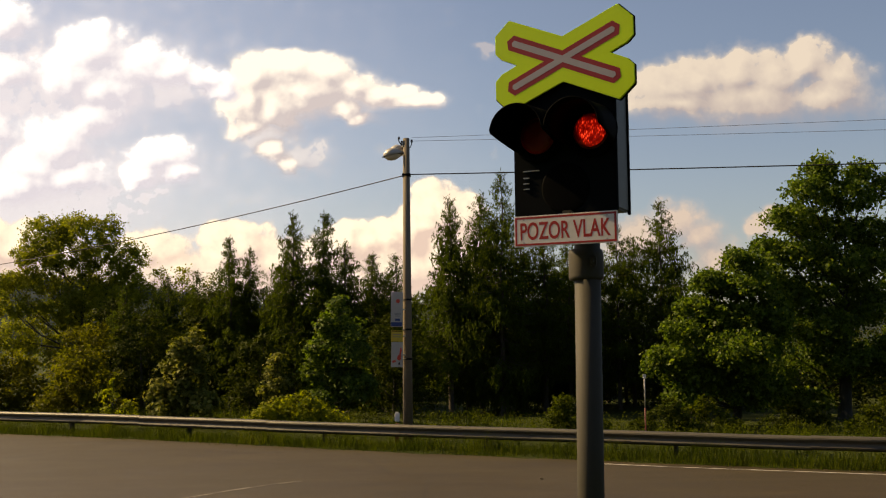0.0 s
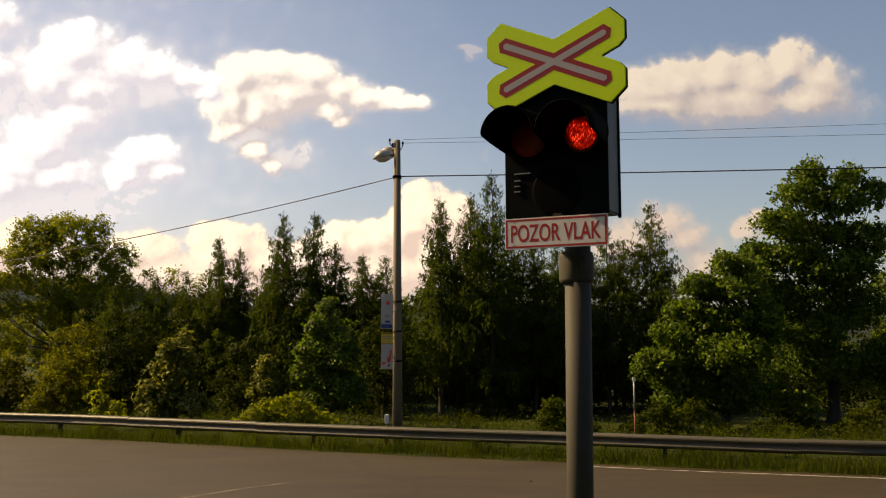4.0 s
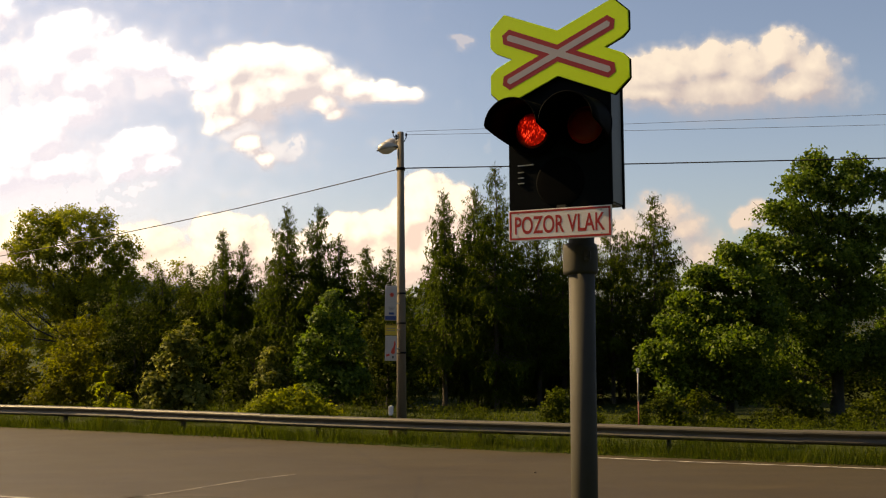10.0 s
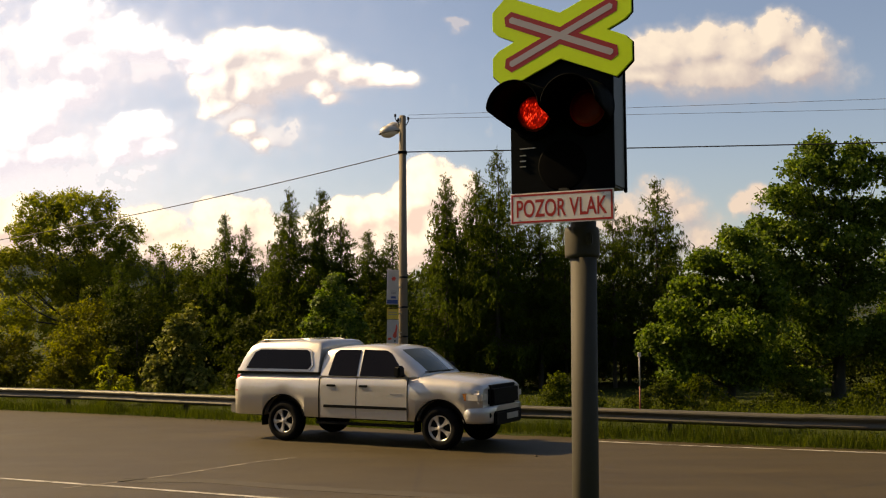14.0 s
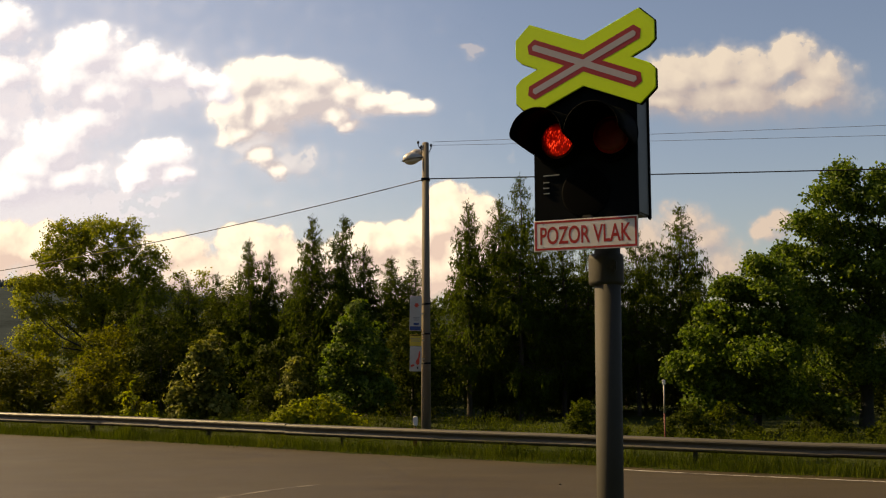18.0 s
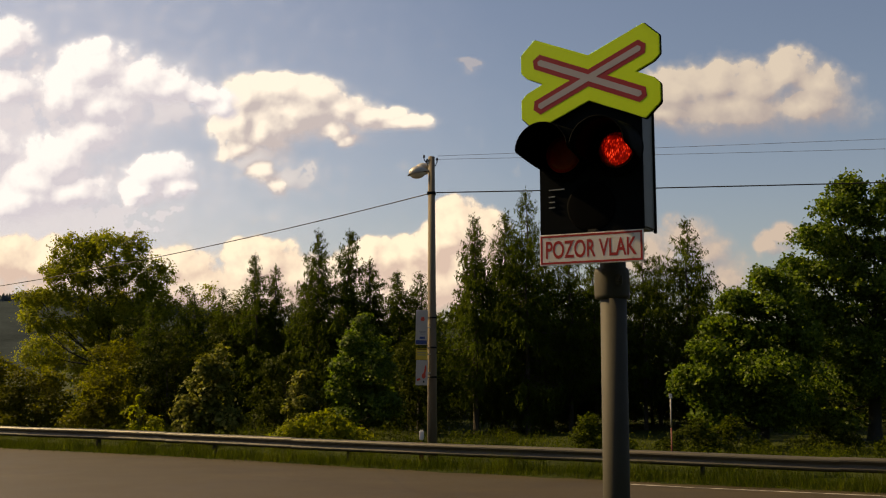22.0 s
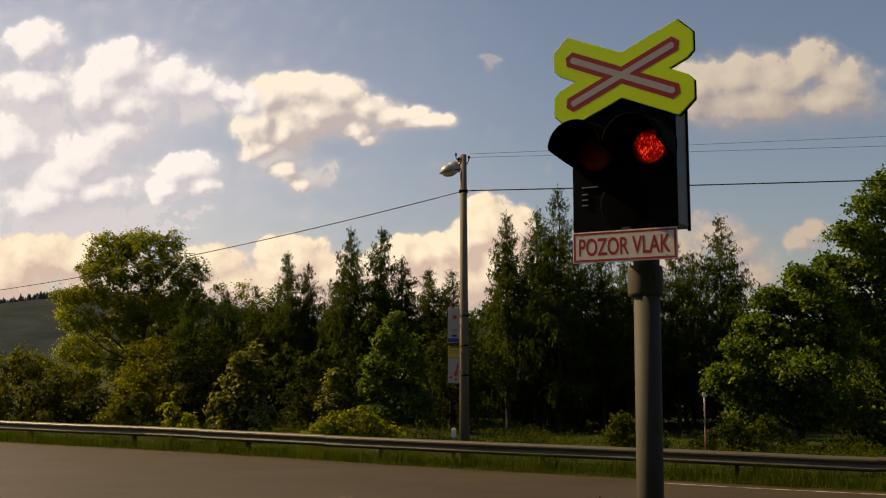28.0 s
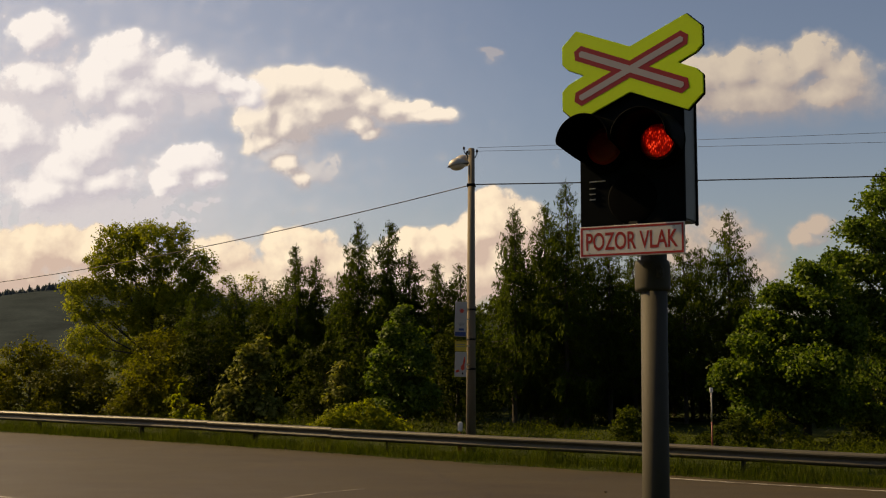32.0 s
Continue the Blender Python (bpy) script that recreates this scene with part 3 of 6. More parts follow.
# ---- guard rail ----
def guard_rail():
    top = 0.55
    rail = thing("guard_rail", (0, 0, 0), "long dull galvanised steel guard rail with corrugated beam on short posts", "guard rail")
    prof = [(0.035, 0.003), (0.012, 0.002), (-0.02, -0.003), (-0.05, -0.016), (-0.075, -0.045), (-0.08, -0.075), (-0.066, -0.11), (-0.045, -0.14), (-0.045, -0.17), (-0.066, -0.20), (-0.08, -0.235),
            (-0.075, -0.265), (-0.035, -0.298), (0.0, -0.31)]
    prof = [(o, z * 0.84) for o, z in prof]
    fine = along(RAIL, 0.5)
    fine = [p for p in fine if -40 < p[0] < 30]
    panel = 8
    for s in range(0, len(fine) - 1, panel):
        seg = fine[s:s + panel + 1]
        if len(seg) < 2:
            continue
        bm = bmesh.new()
        rows = []
        sag = 0.012 * math.sin(s * 1.7)
        for x, y, dx, dy in seg:
            row_out = [bm.verts.new((x - dy * o, y + dx * o, top + sag + z)) for o, z in prof]
            row_in = [bm.verts.new((x - dy * (o + 0.006), y + dx * (o + 0.006), top + sag + z)) for o, z in prof]
            rows.append(row_out + row_in[::-1])
        for r0, r1 in zip(rows, rows[1:]):
            for k in range(len(r0)):
                k2 = (k + 1) % len(r0)
                bm.faces.new((r0[k], r1[k], r1[k2], r0[k2]))
        bm.faces.new(rows[0])
        bm.faces.new(rows[-1])
        part("beam", done(bm, "beam", GALV, False), rail)
    post = box("post", (0.06, 0.12, 1.0), POST_DARK, 0.004, (0, 0, -0.42))
    spacer = box("spacer", (0.07, 0.10, 0.16), POST_DARK, 0.006)
    head = rod("bolt", 0.022, 0.016, 0.014, STEEL, 8, 'Y')
    for x, y, dx, dy in [p for p in along(RAIL, 4.0) if -40 < p[0] < 30]:
        turn = math.degrees(math.atan2(dy, dx))
        part("post", post, rail, pose(x - dy * 0.12, y + dx * 0.12, top - 0.11, 0, 0, turn))
        part("spacer", spacer, rail, pose(x - dy * 0.035, y + dx * 0.035, top - 0.155, 0, 0, turn))
        part("bolt", head, rail, pose(x + dy * 0.026, y - dx * 0.026, top - 0.155, 0, 0, turn))


guard_rail()


# ---- trees ----
def trunk_and_limbs(tree, rng, h, r0, masses, start, bark, bend=0.25, twigs=3):
    """Wood of a broad tree: a trunk, a limb that climbs into each mass of the crown, and twigs on the limbs."""
    pts = [Vector((0, 0, -0.15))]
    d = Vector((0, 0, 1))
    for i in range(9):
        d = (d + Vector((rng.normal(0, bend * 0.3), rng.normal(0, bend * 0.3), 0.5))).normalized()
        pts.append(pts[-1] + d * h * 0.8 / 9)
    rad = [r0 * (1.25 if i == 0 else 1) * (1 - i / 10.0) for i in range(10)]
    v, f = tube_data(pts, rad, 9, 0)
    part("trunk", mesh_of("trunk", v, f, bark, True), tree)
    for cx, cy, cz, rx, ry, rz in masses:
        goal = Vector((cx, cy, cz))
        away = math.hypot(cx, cy)
        t = max(start, min(0.92, (cz - 0.8 * away) / (h * 0.8) * 0.85 + rng.normal(0, 0.04)))
        i = min(8, int(t * 9))
        p = pts[i].lerp(pts[i + 1], t * 9 - i)
        goal = goal + (goal - p) * 0.10
        sway = Vector((rng.normal(0, 0.10), rng.normal(0, 0.10), 0.0)) * away
        line = []
        for j in range(6):
            q = j / 5
            w = p.lerp(goal, q) + sway * (4 * q * (1 - q))
            w.z = p.z + (goal.z - p.z) * (q ** 1.35 if goal.z > p.z else q)
            line.append(w)
        r = min(rad[i] * 0.45, 0.034, 0.008 + 0.011 * (goal - p).length)
        verts, faces = tube_data(line, [r * (1 - j / 5.5) + 0.005 for j in range(6)], 6)
        for _ in range(twigs):
            j = int(rng.integers(2, 5))
            e = goal + Vector((rng.normal(0, 0.55) * rx, rng.normal(0, 0.55) * ry, rng.normal(0.3, 0.5) * rz))
            m = line[j].lerp(e, 0.5) + Vector((0, 0, 0.06))
            v, f = tube_data([line[j], m, e], [r * 0.42, r * 0.28, 0.004], 5, len(verts))
            verts += v
            faces += f
        part("limb", mesh_of("limb", verts, faces, bark, True), tree)


def broad_tree(name, at, label, h, lobes, leaves, leaf, material, seed, r0=0.14, start=0.25, clump=0.32, category="tree", group="", bark=None, per=55, layer=0.4, lift=0.55, loose=0.45, aspect=0.72):
    """A broad-leaved tree or bush. lobes: (x, z, radius x, radius z) of the crown's masses, or with y and its radius as well.
    Its leaves grow in sprays on the masses, and each spray looks outwards and up."""
    rng = np.random.default_rng(seed)
    tree = thing(name, at, label, category, group)
    full = []
    for l in lobes:
        if len(l) == 4:
            deep = max(l[2], l[3])
            l = (l[0], rng.normal(0, 0.35) * deep, l[1], l[2], deep * 1.05, l[3])
        full.append(l)
    trunk_and_limbs(tree, rng, h, r0, full, start, bark or BARK)
    weight = np.array([(l[3] * l[4] * l[5]) ** 0.667 for l in full])
    count = max(12, int(leaves / per))
    which = rng.choice(len(full), count, p=weight / weight.sum())
    lobe = np.array(full)[which]
    d = rng.normal(size=(count, 3))
    d /= np.linalg.norm(d, axis=1, keepdims=True)
    reach = rng.uniform(0.2, 1.0, count)[:, None] ** 0.45 * rng.uniform(0.75, 1.28, count)[:, None]
    centres = lobe[:, :3] + d * lobe[:, 3:] * reach
    facing = d * 0.75 + np.array([0, 0, lift])
    facing /= np.linalg.norm(facing, axis=1, keepdims=True)
    keep = centres[:, 2] > 0.12
    centres, facing = centres[keep], facing[keep]
    size = rng.uniform(0.5, 1.4, len(centres)) * clump
    pick = rng.choice(len(centres), leaves)
    off = rng.normal(size=(leaves, 3)) * 0.62
    out = (off * facing[pick]).sum(1, keepdims=True) * facing[pick]
    pos = centres[pick] + (off - out * (1 - layer)) * size[pick][:, None]
    pos[:, 2] = np.maximum(pos[:, 2], 0.05)
    part("crown", leaf_cloud("crown", pos, leaf, material, rng, 0.3, aspect, 0.15, facing[pick], None, loose), tree)
    return tree


def larch(name, h, width, seed, leaves=11000, bare=0.12, leaf=0.104):
    """Meshes of one larch: trunk with limbs in a tall cone, and needle sprays hanging from them."""
    rng = np.random.default_rng(seed)
    pts = [(rng.normal(0, 0.006) * i, rng.normal(0, 0.006) * i, -0.2 + (h + 0.1) * i / 10) for i in range(11)]
    verts, faces = tube_data(pts, [0.085 * h / 8 * (1 - i / 10.4) + 0.006 for i in range(11)], 8)
    twigs = []
    for _ in range(int(260 * (1 - bare))):
        t = bare + (0.985 - bare) * rng.uniform(0, 1) ** 0.8
        z, down = h * t, h * (1 - t)
        reach = min(width, 0.10 + 0.235 * width * down ** 0.9) * (0.8 if t < 0.2 else 1)
        az, length = rng.uniform(0, 6.283), reach * (rng.uniform(0.55, 1.04) if rng.uniform() < 0.93 else 1.18)
        ca, sa = math.cos(az), math.sin(az)
        # young shoots point up at the top; older limbs sag and lift their tips again
        lift = 0.55 - 0.95 * min(1.0, down / 3.2) + rng.normal(0, 0.14)
        line = []
        for q in (0.0, 0.35, 0.7, 1.0):
            line.append(Vector((ca * length * q, sa * length * q, z + length * (lift * q + 0.28 * q ** 3))))
        v, f = tube_data(line, [0.016 * (1 - t) + 0.005, 0.011 * (1 - t) + 0.004, 0.006, 0.003], 4, len(verts))
        verts += v
        faces += f
        for _k in range(4 + int(length * 16)):
            q = rng.uniform(0.12, 1.0)
            i = 0 if q < 0.35 else (1 if q < 0.7 else 2)
            lo, hi = (0.0, 0.35, 0.7)[i], (0.35, 0.7, 1.0)[i]
            p = line[i].lerp(line[i + 1], (q - lo) / (hi - lo))
            side = rng.normal(0, 0.20) * length * (1.15 - 0.7 * q)
            hang = (0.06 + 0.30 * min(1.0, down / 2.5)) * rng.uniform(0.3, 1.5)
            twigs.append((p.x, p.y, p.z, ca * 0.08 * length - sa * side, sa * 0.08 * length + ca * side, -hang))
    twigs += [(0, 0, h * 0.93, 0, 0, 0.08 * h)] * 4
    twigs = np.array(twigs)
    weight = np.linalg.norm(twigs[:, 3:], axis=1) * (0.85 + 0.55 * (twigs[:, 2] / h) ** 2) + 0.07
    pick = rng.choice(len(twigs), leaves, p=weight / weight.sum())
    s = rng.uniform(0, 1, leaves)[:, None]
    pos = twigs[pick, :3] + twigs[pick, 3:] * s * np.array([1, 1, 0]) + twigs[pick, 3:] * s ** 1.7 * np.array([0, 0, 1]) + rng.normal(size=(leaves, 3)) * 0.022
    wood = mesh_of("trunk", verts, faces, LARCH_BARK, True)
    size = leaf * np.clip(0.62 + (h - pos[:, 2]) / h * 1.4, 0.65, 1.15)
    return wood, leaf_cloud("crown", pos, size, LARCH, rng, 0.2, 0.28, 0.5, None, twigs[pick, 3:], 0.4)


LARCHES = [larch("larch", 8.0, 1.25, 11, 23000), larch("larch", 8.0, 1.15, 12, 17000, 0.16), larch("larch", 8.0, 1.5, 13, 23000, 0.04), larch("larch", 8.0, 1.5, 14, 15000, 0.22),
           larch("larch", 8.0, 1.6, 15, 5500, 0.04, 0.18), larch("larch", 8.0, 1.9, 16, 13500, 0.18, 0.125)]


def plant_larch(x, y, h, kind, turn, wide=1.0, label="slender green larch with drooping feathery branches"):
    wood, needles = LARCHES[kind]
    t = thing("larch", pose(x, y, 0, 0, 0, turn), label, "tree", "larches behind the road")
    t.scale = (wide, wide, h / 8.0)
    part("trunk", wood, t)
    part("crown", needles, t)


for i, (x, y, h, kind, wide) in enumerate([
        (-11.7, 37.0, 4.5, 2, 0.8), (-10.3, 37.6, 4.9, 2, 0.8), (-9.2, 37.6, 5.1, 2, 0.85), (-7.67, 36, 6.2, 1, 1.0), (-7.0, 36.3, 5.8, 0, 0.9), (-5.27, 35, 6.9, 0, 1.05), (-4.2, 35, 6.9, 1, 1.25), (-3.48, 35.2, 5.9, 0, 1.1), (-2.58, 36, 5.55, 1, 1.2),
        (-1.78, 36.2, 5.5, 3, 1.1), (-6.2, 37.2, 4.6, 2, 0.9), (-5.4, 37.0, 4.2, 2, 0.8), (-6.2, 37.5, 5.2, 2, 1.0), (-4.7, 38, 5.4, 2, 1.0), (-2.2, 38.5, 4.9, 2, 1.0), (-8.6, 38.5, 5.0, 2, 0.9),
        (0.14, 32, 6.95, 0, 1.05), (1.76, 32, 7.75, 2, 1.0), (1.16, 33.2, 7.25, 0, 1.1), (2.5, 33.5, 6.6, 2, 0.85), (3.2, 33, 6.1, 3, 1.0), (4.1, 34, 6.0, 5, 1.0),
        (4.9, 35, 6.0, 5, 0.9), (5.75, 34, 6.25, 5, 0.9), (6.5, 35.5, 6.0, 5, 0.85), (7.2, 34, 7.05, 5, 1.0), (8.0, 36, 5.4, 5, 0.9), (0.7, 33.8, 5.3, 2, 0.8), (2.1, 34.6, 5.8, 2, 0.8), (3.5, 34.8, 5.3, 2, 0.8), (5.3, 36.2, 4.0, 2, 0.8), (3.7, 37, 4.4, 3, 1.0), (6.0, 38, 3.8, 3, 1.0)]):
    plant_larch(x, y, h, kind, i * 67, wide)

for i in range(30):
    x = -15.4 + 1.3 * i + 0.5 * math.sin(i * 5.1)
    plant_larch(x, 43 + 1.8 * math.sin(i * 2.3), (4.4 if x < 0.5 else 3.0) + 0.9 * math.sin(i * 1.7), 4, i * 41, 1.25, "green larch in the back rows of the wood")
# the tall aspen, the wood's edge, the two big maples, bushes
broad_tree("aspen", (-14.3, 40, 0), "tall airy yellow-green aspen with upswept limbs", 7.0,
           [(-1.76, 6.85, 0.60, 0.66), (-0.91, 6.99, 0.55, 0.62), (0.03, 7.03, 0.6, 0.66), (0.82, 6.84, 0.55, 0.7), (-1.95, 5.94, 0.8, 0.59), (-0.69, 5.94, 1.0, 0.77), (0.69, 5.8, 0.9, 0.81), (1.91, 5.56, 0.54, 0.77),
            (-2.87, 4.9, 0.77, 0.29), (-3.32, 4.63, 0.45, 0.2), (-1.68, 4.9, 1.1, 0.55), (0.05, 4.51, 1.2, 0.8), (1.65, 4.39, 0.9, 0.9), (-2.44, 3.91, 0.95, 0.45), (-1.06, 3.61, 1.3, 0.65), (-2.62, 2.72, 1.08, 0.75),
            (-0.66, 2.27, 1.5, 0.9), (1.37, 2.6, 1.12, 1.0)], 74000, 0.088, ASPEN, 21, 0.15, 0.42, 0.20, group="wood edge", bark=DARK_BARK, per=48, layer=0.6, lift=0.35, loose=0.6)
for i, (x, y, h, w, n, mat, lab) in enumerate([
        (-11.25, 39, 5.5, 1.25, 12000, ASPEN, "young yellow-green aspen at the wood's edge"), (-10.3, 39.4, 5.4, 1.1, 9000, ASPEN, "young yellow-green aspen at the wood's edge"), (-9.3, 40, 5.2, 1.3, 9000, SCRUB, "dense olive-green thicket tree"),
        (-12.5, 37.8, 4.2, 1.1, 9000, DARKLEAF, "dense dark green thicket tree before the aspen"),
        (-12.6, 36, 3.2, 1.4, 11000, SCRUB, "rounded olive-green thicket bush"), (-10.4, 35, 3.5, 1.5, 11000, DARKLEAF, "rounded dark green thicket bush"),
        (-16.6, 34.5, 2.8, 1.7, 13000, SCRUB, "broad olive-green bush behind the rail"), (-19.6, 36, 2.3, 1.7, 8000, SCRUB, "broad olive-green bush behind the rail"),
        (-14.4, 33.6, 2.3, 1.3, 9000, SCRUB, "low olive-green bush behind the rail"), (-11.6, 32.5, 2.4, 1.2, 8000, SCRUB, "low olive-green bush behind the rail"),
        (-8.6, 36.5, 4.4, 1.2, 9000, DARKLEAF, "dark green young tree in the thicket"),
        # for these shaded bushes the dark leaf colour carries part of the shade
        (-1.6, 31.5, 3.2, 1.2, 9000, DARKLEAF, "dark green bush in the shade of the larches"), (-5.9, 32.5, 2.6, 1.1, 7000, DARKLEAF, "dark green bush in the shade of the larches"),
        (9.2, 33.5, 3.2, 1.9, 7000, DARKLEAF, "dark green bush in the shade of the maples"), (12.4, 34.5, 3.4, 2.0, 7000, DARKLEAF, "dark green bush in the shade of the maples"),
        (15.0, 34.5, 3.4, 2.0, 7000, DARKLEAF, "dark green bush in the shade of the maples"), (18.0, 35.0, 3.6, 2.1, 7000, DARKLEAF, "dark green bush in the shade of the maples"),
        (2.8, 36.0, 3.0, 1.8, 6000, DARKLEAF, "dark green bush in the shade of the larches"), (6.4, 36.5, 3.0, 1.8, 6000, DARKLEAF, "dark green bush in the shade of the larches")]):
    broad_tree("thicket_tree" if h > 3 else "bush", (x, y, 0), lab, h * 0.85,
               [(0.1 * w, h * 0.90, w * 0.28, h * 0.09), (-0.35 * w, h * 0.80, w * 0.36, h * 0.11), (0.35 * w, h * 0.74, w * 0.4, h * 0.12), (-0.1 * w, h * 0.62, w * 0.6, h * 0.14), (-w * 0.6, h * 0.50, w * 0.5, h * 0.13),
                (w * 0.55, h * 0.46, w * 0.55, h * 0.15), (0, h * 0.34, w * 0.75, h * 0.16), (-w * 0.55, h * 0.2, w * 0.6, h * 0.15), (w * 0.55, h * 0.18, w * 0.6, h * 0.15)],
               n, 0.088, mat, 40 + i, 0.08, 0.12, 0.24, "tree" if h > 3 else "bush", "thicket behind the rail", lift=0.45)
broad_tree("alder", (-3.2, 29, 0), "dark green young alder with a full crown", 3.2,
           [(0.2, 3.35, 0.33, 0.27), (-0.07, 2.84, 0.42, 0.3), (0.33, 2.68, 0.48, 0.33), (-0.31, 2.2, 0.48, 0.32), (0.5, 2.12, 0.58, 0.4), (-0.54, 1.56, 0.42, 0.27), (0.1, 1.48, 0.7, 0.4), (-0.3, 0.85, 0.64, 0.36), (0.66, 1.09, 0.64, 0.55)],
           13000, 0.10, MAPLE, 61, 0.07, 0.1, 0.2, group="thicket behind the rail", layer=0.35)
broad_tree("pale_shrub", (-7.3, 29, 0), "tall shrub with pale silvery leaves and blossom", 2.6,
           [(0.15, 2.55, 0.22, 0.28), (-0.2, 2.2, 0.3, 0.26), (0.2, 2.0, 0.35, 0.26), (-0.5, 1.65, 0.36, 0.26), (0.15, 1.45, 0.42, 0.3), (-0.8, 1.1, 0.4, 0.28), (-0.1, 0.95, 0.5, 0.3), (0.5, 0.75, 0.45, 0.35), (-0.5, 0.5, 0.6, 0.35)],
           6500, 0.12, PALE, 62, 0.05, 0.08, 0.17, "bush", "shrubs behind the rail", per=26, layer=0.4)
broad_tree("pale_shrub", (-4.95, 29.3, 0), "slim shrub with pale silvery leaves", 1.9,
           [(0.1, 1.85, 0.16, 0.22), (-0.05, 1.45, 0.2, 0.2), (0.18, 1.15, 0.24, 0.22), (-0.15, 0.95, 0.26, 0.24), (0.1, 0.55, 0.4, 0.35)], 2000, 0.12, PALE, 63, 0.035, 0.1, 0.14, "bush", "shrubs behind the rail", per=24)
broad_tree("sapling", (-9.2, 28.3, 0), "young sapling with sparse bright sunlit leaves", 1.5,
           [(0, 1.35, 0.12, 0.2), (-0.14, 0.95, 0.2, 0.22), (0.12, 0.8, 0.16, 0.2), (0.42, 0.6, 0.16, 0.26), (-0.1, 0.45, 0.25, 0.25)], 800, 0.09, LIME, 64, 0.03, 0.15, 0.11, "bush", "shrubs behind the rail", per=20)
broad_tree("lime_bush", (-4.0, 27, 0), "low bright yellow-green bush in the sun", 1.0,
           [(-0.3, 0.75, 0.3, 0.22), (0.15, 0.85, 0.3, 0.25), (0.5, 0.6, 0.4, 0.26), (-0.6, 0.5, 0.4, 0.26), (0.95, 0.35, 0.4, 0.22), (-0.95, 0.3, 0.4, 0.22), (0, 0.4, 0.7, 0.3)], 7000, 0.078, LIME, 65, 0.03, 0.05, 0.14, "bush", "shrubs behind the rail", per=30)
broad_tree("weedy_bush", (2.75, 24.4, 0), "low yellow-green bush behind the guard rail", 0.95,
           [(0.05, 0.85, 0.22, 0.25), (-0.15, 0.55, 0.3, 0.28), (0.35, 0.45, 0.35, 0.28), (0.75, 0.3, 0.35, 0.22)], 3400, 0.065, HERB, 66, 0.025, 0.05, 0.12, "bush", "shrubs behind the rail", per=30)
broad_tree("maple", (7.6, 27, 0), "leafy green maple with low spreading branches", 4.2,
           [(0.14, 4.46, 0.48, 0.25), (0.64, 4.34, 0.36, 0.28), (-0.67, 3.86, 0.48, 0.25), (0.2, 3.74, 0.83, 0.36), (-0.99, 3.22, 0.51, 0.27), (0.02, 2.91, 0.93, 0.4), (-1.25, 2.55, 0.63, 0.27), (0.07, 2.06, 1.08, 0.45),
            (-1.69, 1.92, 0.57, 0.2), (-2.11, 1.66, 0.33, 0.12), (-0.89, 1.38, 0.95, 0.38), (0.26, 1.05, 0.89, 0.5), (-1.31, 0.81, 0.6, 0.25), (1.0, 2.83, 0.6, 0.7)],
           44000, 0.098, MAPLE, 71, 0.13, 0.2, 0.17, group="maples by the rail", bark=DARK_BARK, per=26, layer=0.5, lift=0.35, loose=1.3)
broad_tree("maple", (11.2, 29, 0), "big leafy green maple with a tall uneven crown", 7.2,
           [(-0.44, 7.13, 0.49, 0.33), (0.74, 7.06, 0.46, 0.33), (1.42, 6.59, 0.49, 0.45), (-0.95, 6.52, 0.62, 0.36), (0.19, 6.35, 0.8, 0.45), (-1.38, 5.76, 0.72, 0.33), (-0.25, 5.49, 0.95, 0.42), (-1.98, 5.01, 0.49, 0.2),
            (1.12, 5.28, 0.81, 0.55), (-1.09, 4.73, 1.0, 0.4), (0.27, 4.39, 1.1, 0.55), (-2.14, 4.16, 0.55, 0.27), (-1.05, 3.67, 0.95, 0.45), (0.88, 3.34, 0.97, 0.6), (-0.6, 2.7, 1.06, 0.5), (-2.21, 2.87, 0.64, 0.42),
            (-0.15, 1.74, 1.1, 0.5), (-2.1, 1.43, 0.9, 0.4), (1.46, 1.73, 0.96, 0.7), (-1.16, 0.6, 0.9, 0.3)], 64000, 0.102, MAPLE, 72, 0.2, 0.22, 0.19, group="maples by the rail", bark=DARK_BARK, per=26, layer=0.5, lift=0.35, loose=1.3)
broad_tree("maple", (15.6, 31, 0), "big leafy green maple with a tall uneven crown", 7.0,
           [(-0.4, 6.4, 0.8, 0.6), (0.6, 6.0, 1.0, 0.7), (-1.0, 5.2, 1.0, 0.6), (0.4, 4.8, 1.4, 0.7), (-1.2, 4.0, 1.1, 0.6), (0.9, 3.6, 1.3, 0.7), (-0.4, 2.8, 1.5, 0.6), (0.8, 2.0, 1.4, 0.6), (-1.2, 1.7, 1.1, 0.5)],
           20000, 0.12, MAPLE, 73, 0.2, 0.2, 0.22, group="maples by the rail", bark=DARK_BARK, per=26, layer=0.5, lift=0.35, loose=1.3)
for i, (x, y) in enumerate([(8.6, 25.2), (10.3, 24.2), (6.3, 25.6), (5.2, 24.2), (12.0, 24.6)]):
    broad_tree("undergrowth", (x, y, 0), "low green undergrowth behind the guard rail", 0.9,
               [(0.1, 0.75, 0.25, 0.2), (-0.25, 0.5, 0.35, 0.25), (0.3, 0.45, 0.35, 0.25), (0.6, 0.25, 0.35, 0.2), (-0.6, 0.25, 0.35, 0.2)], 2400, 0.075, (DARKLEAF, HERB, HERB)[i % 3], 90 + i, 0.025, 0.05, 0.13, "bush", "undergrowth", per=30)


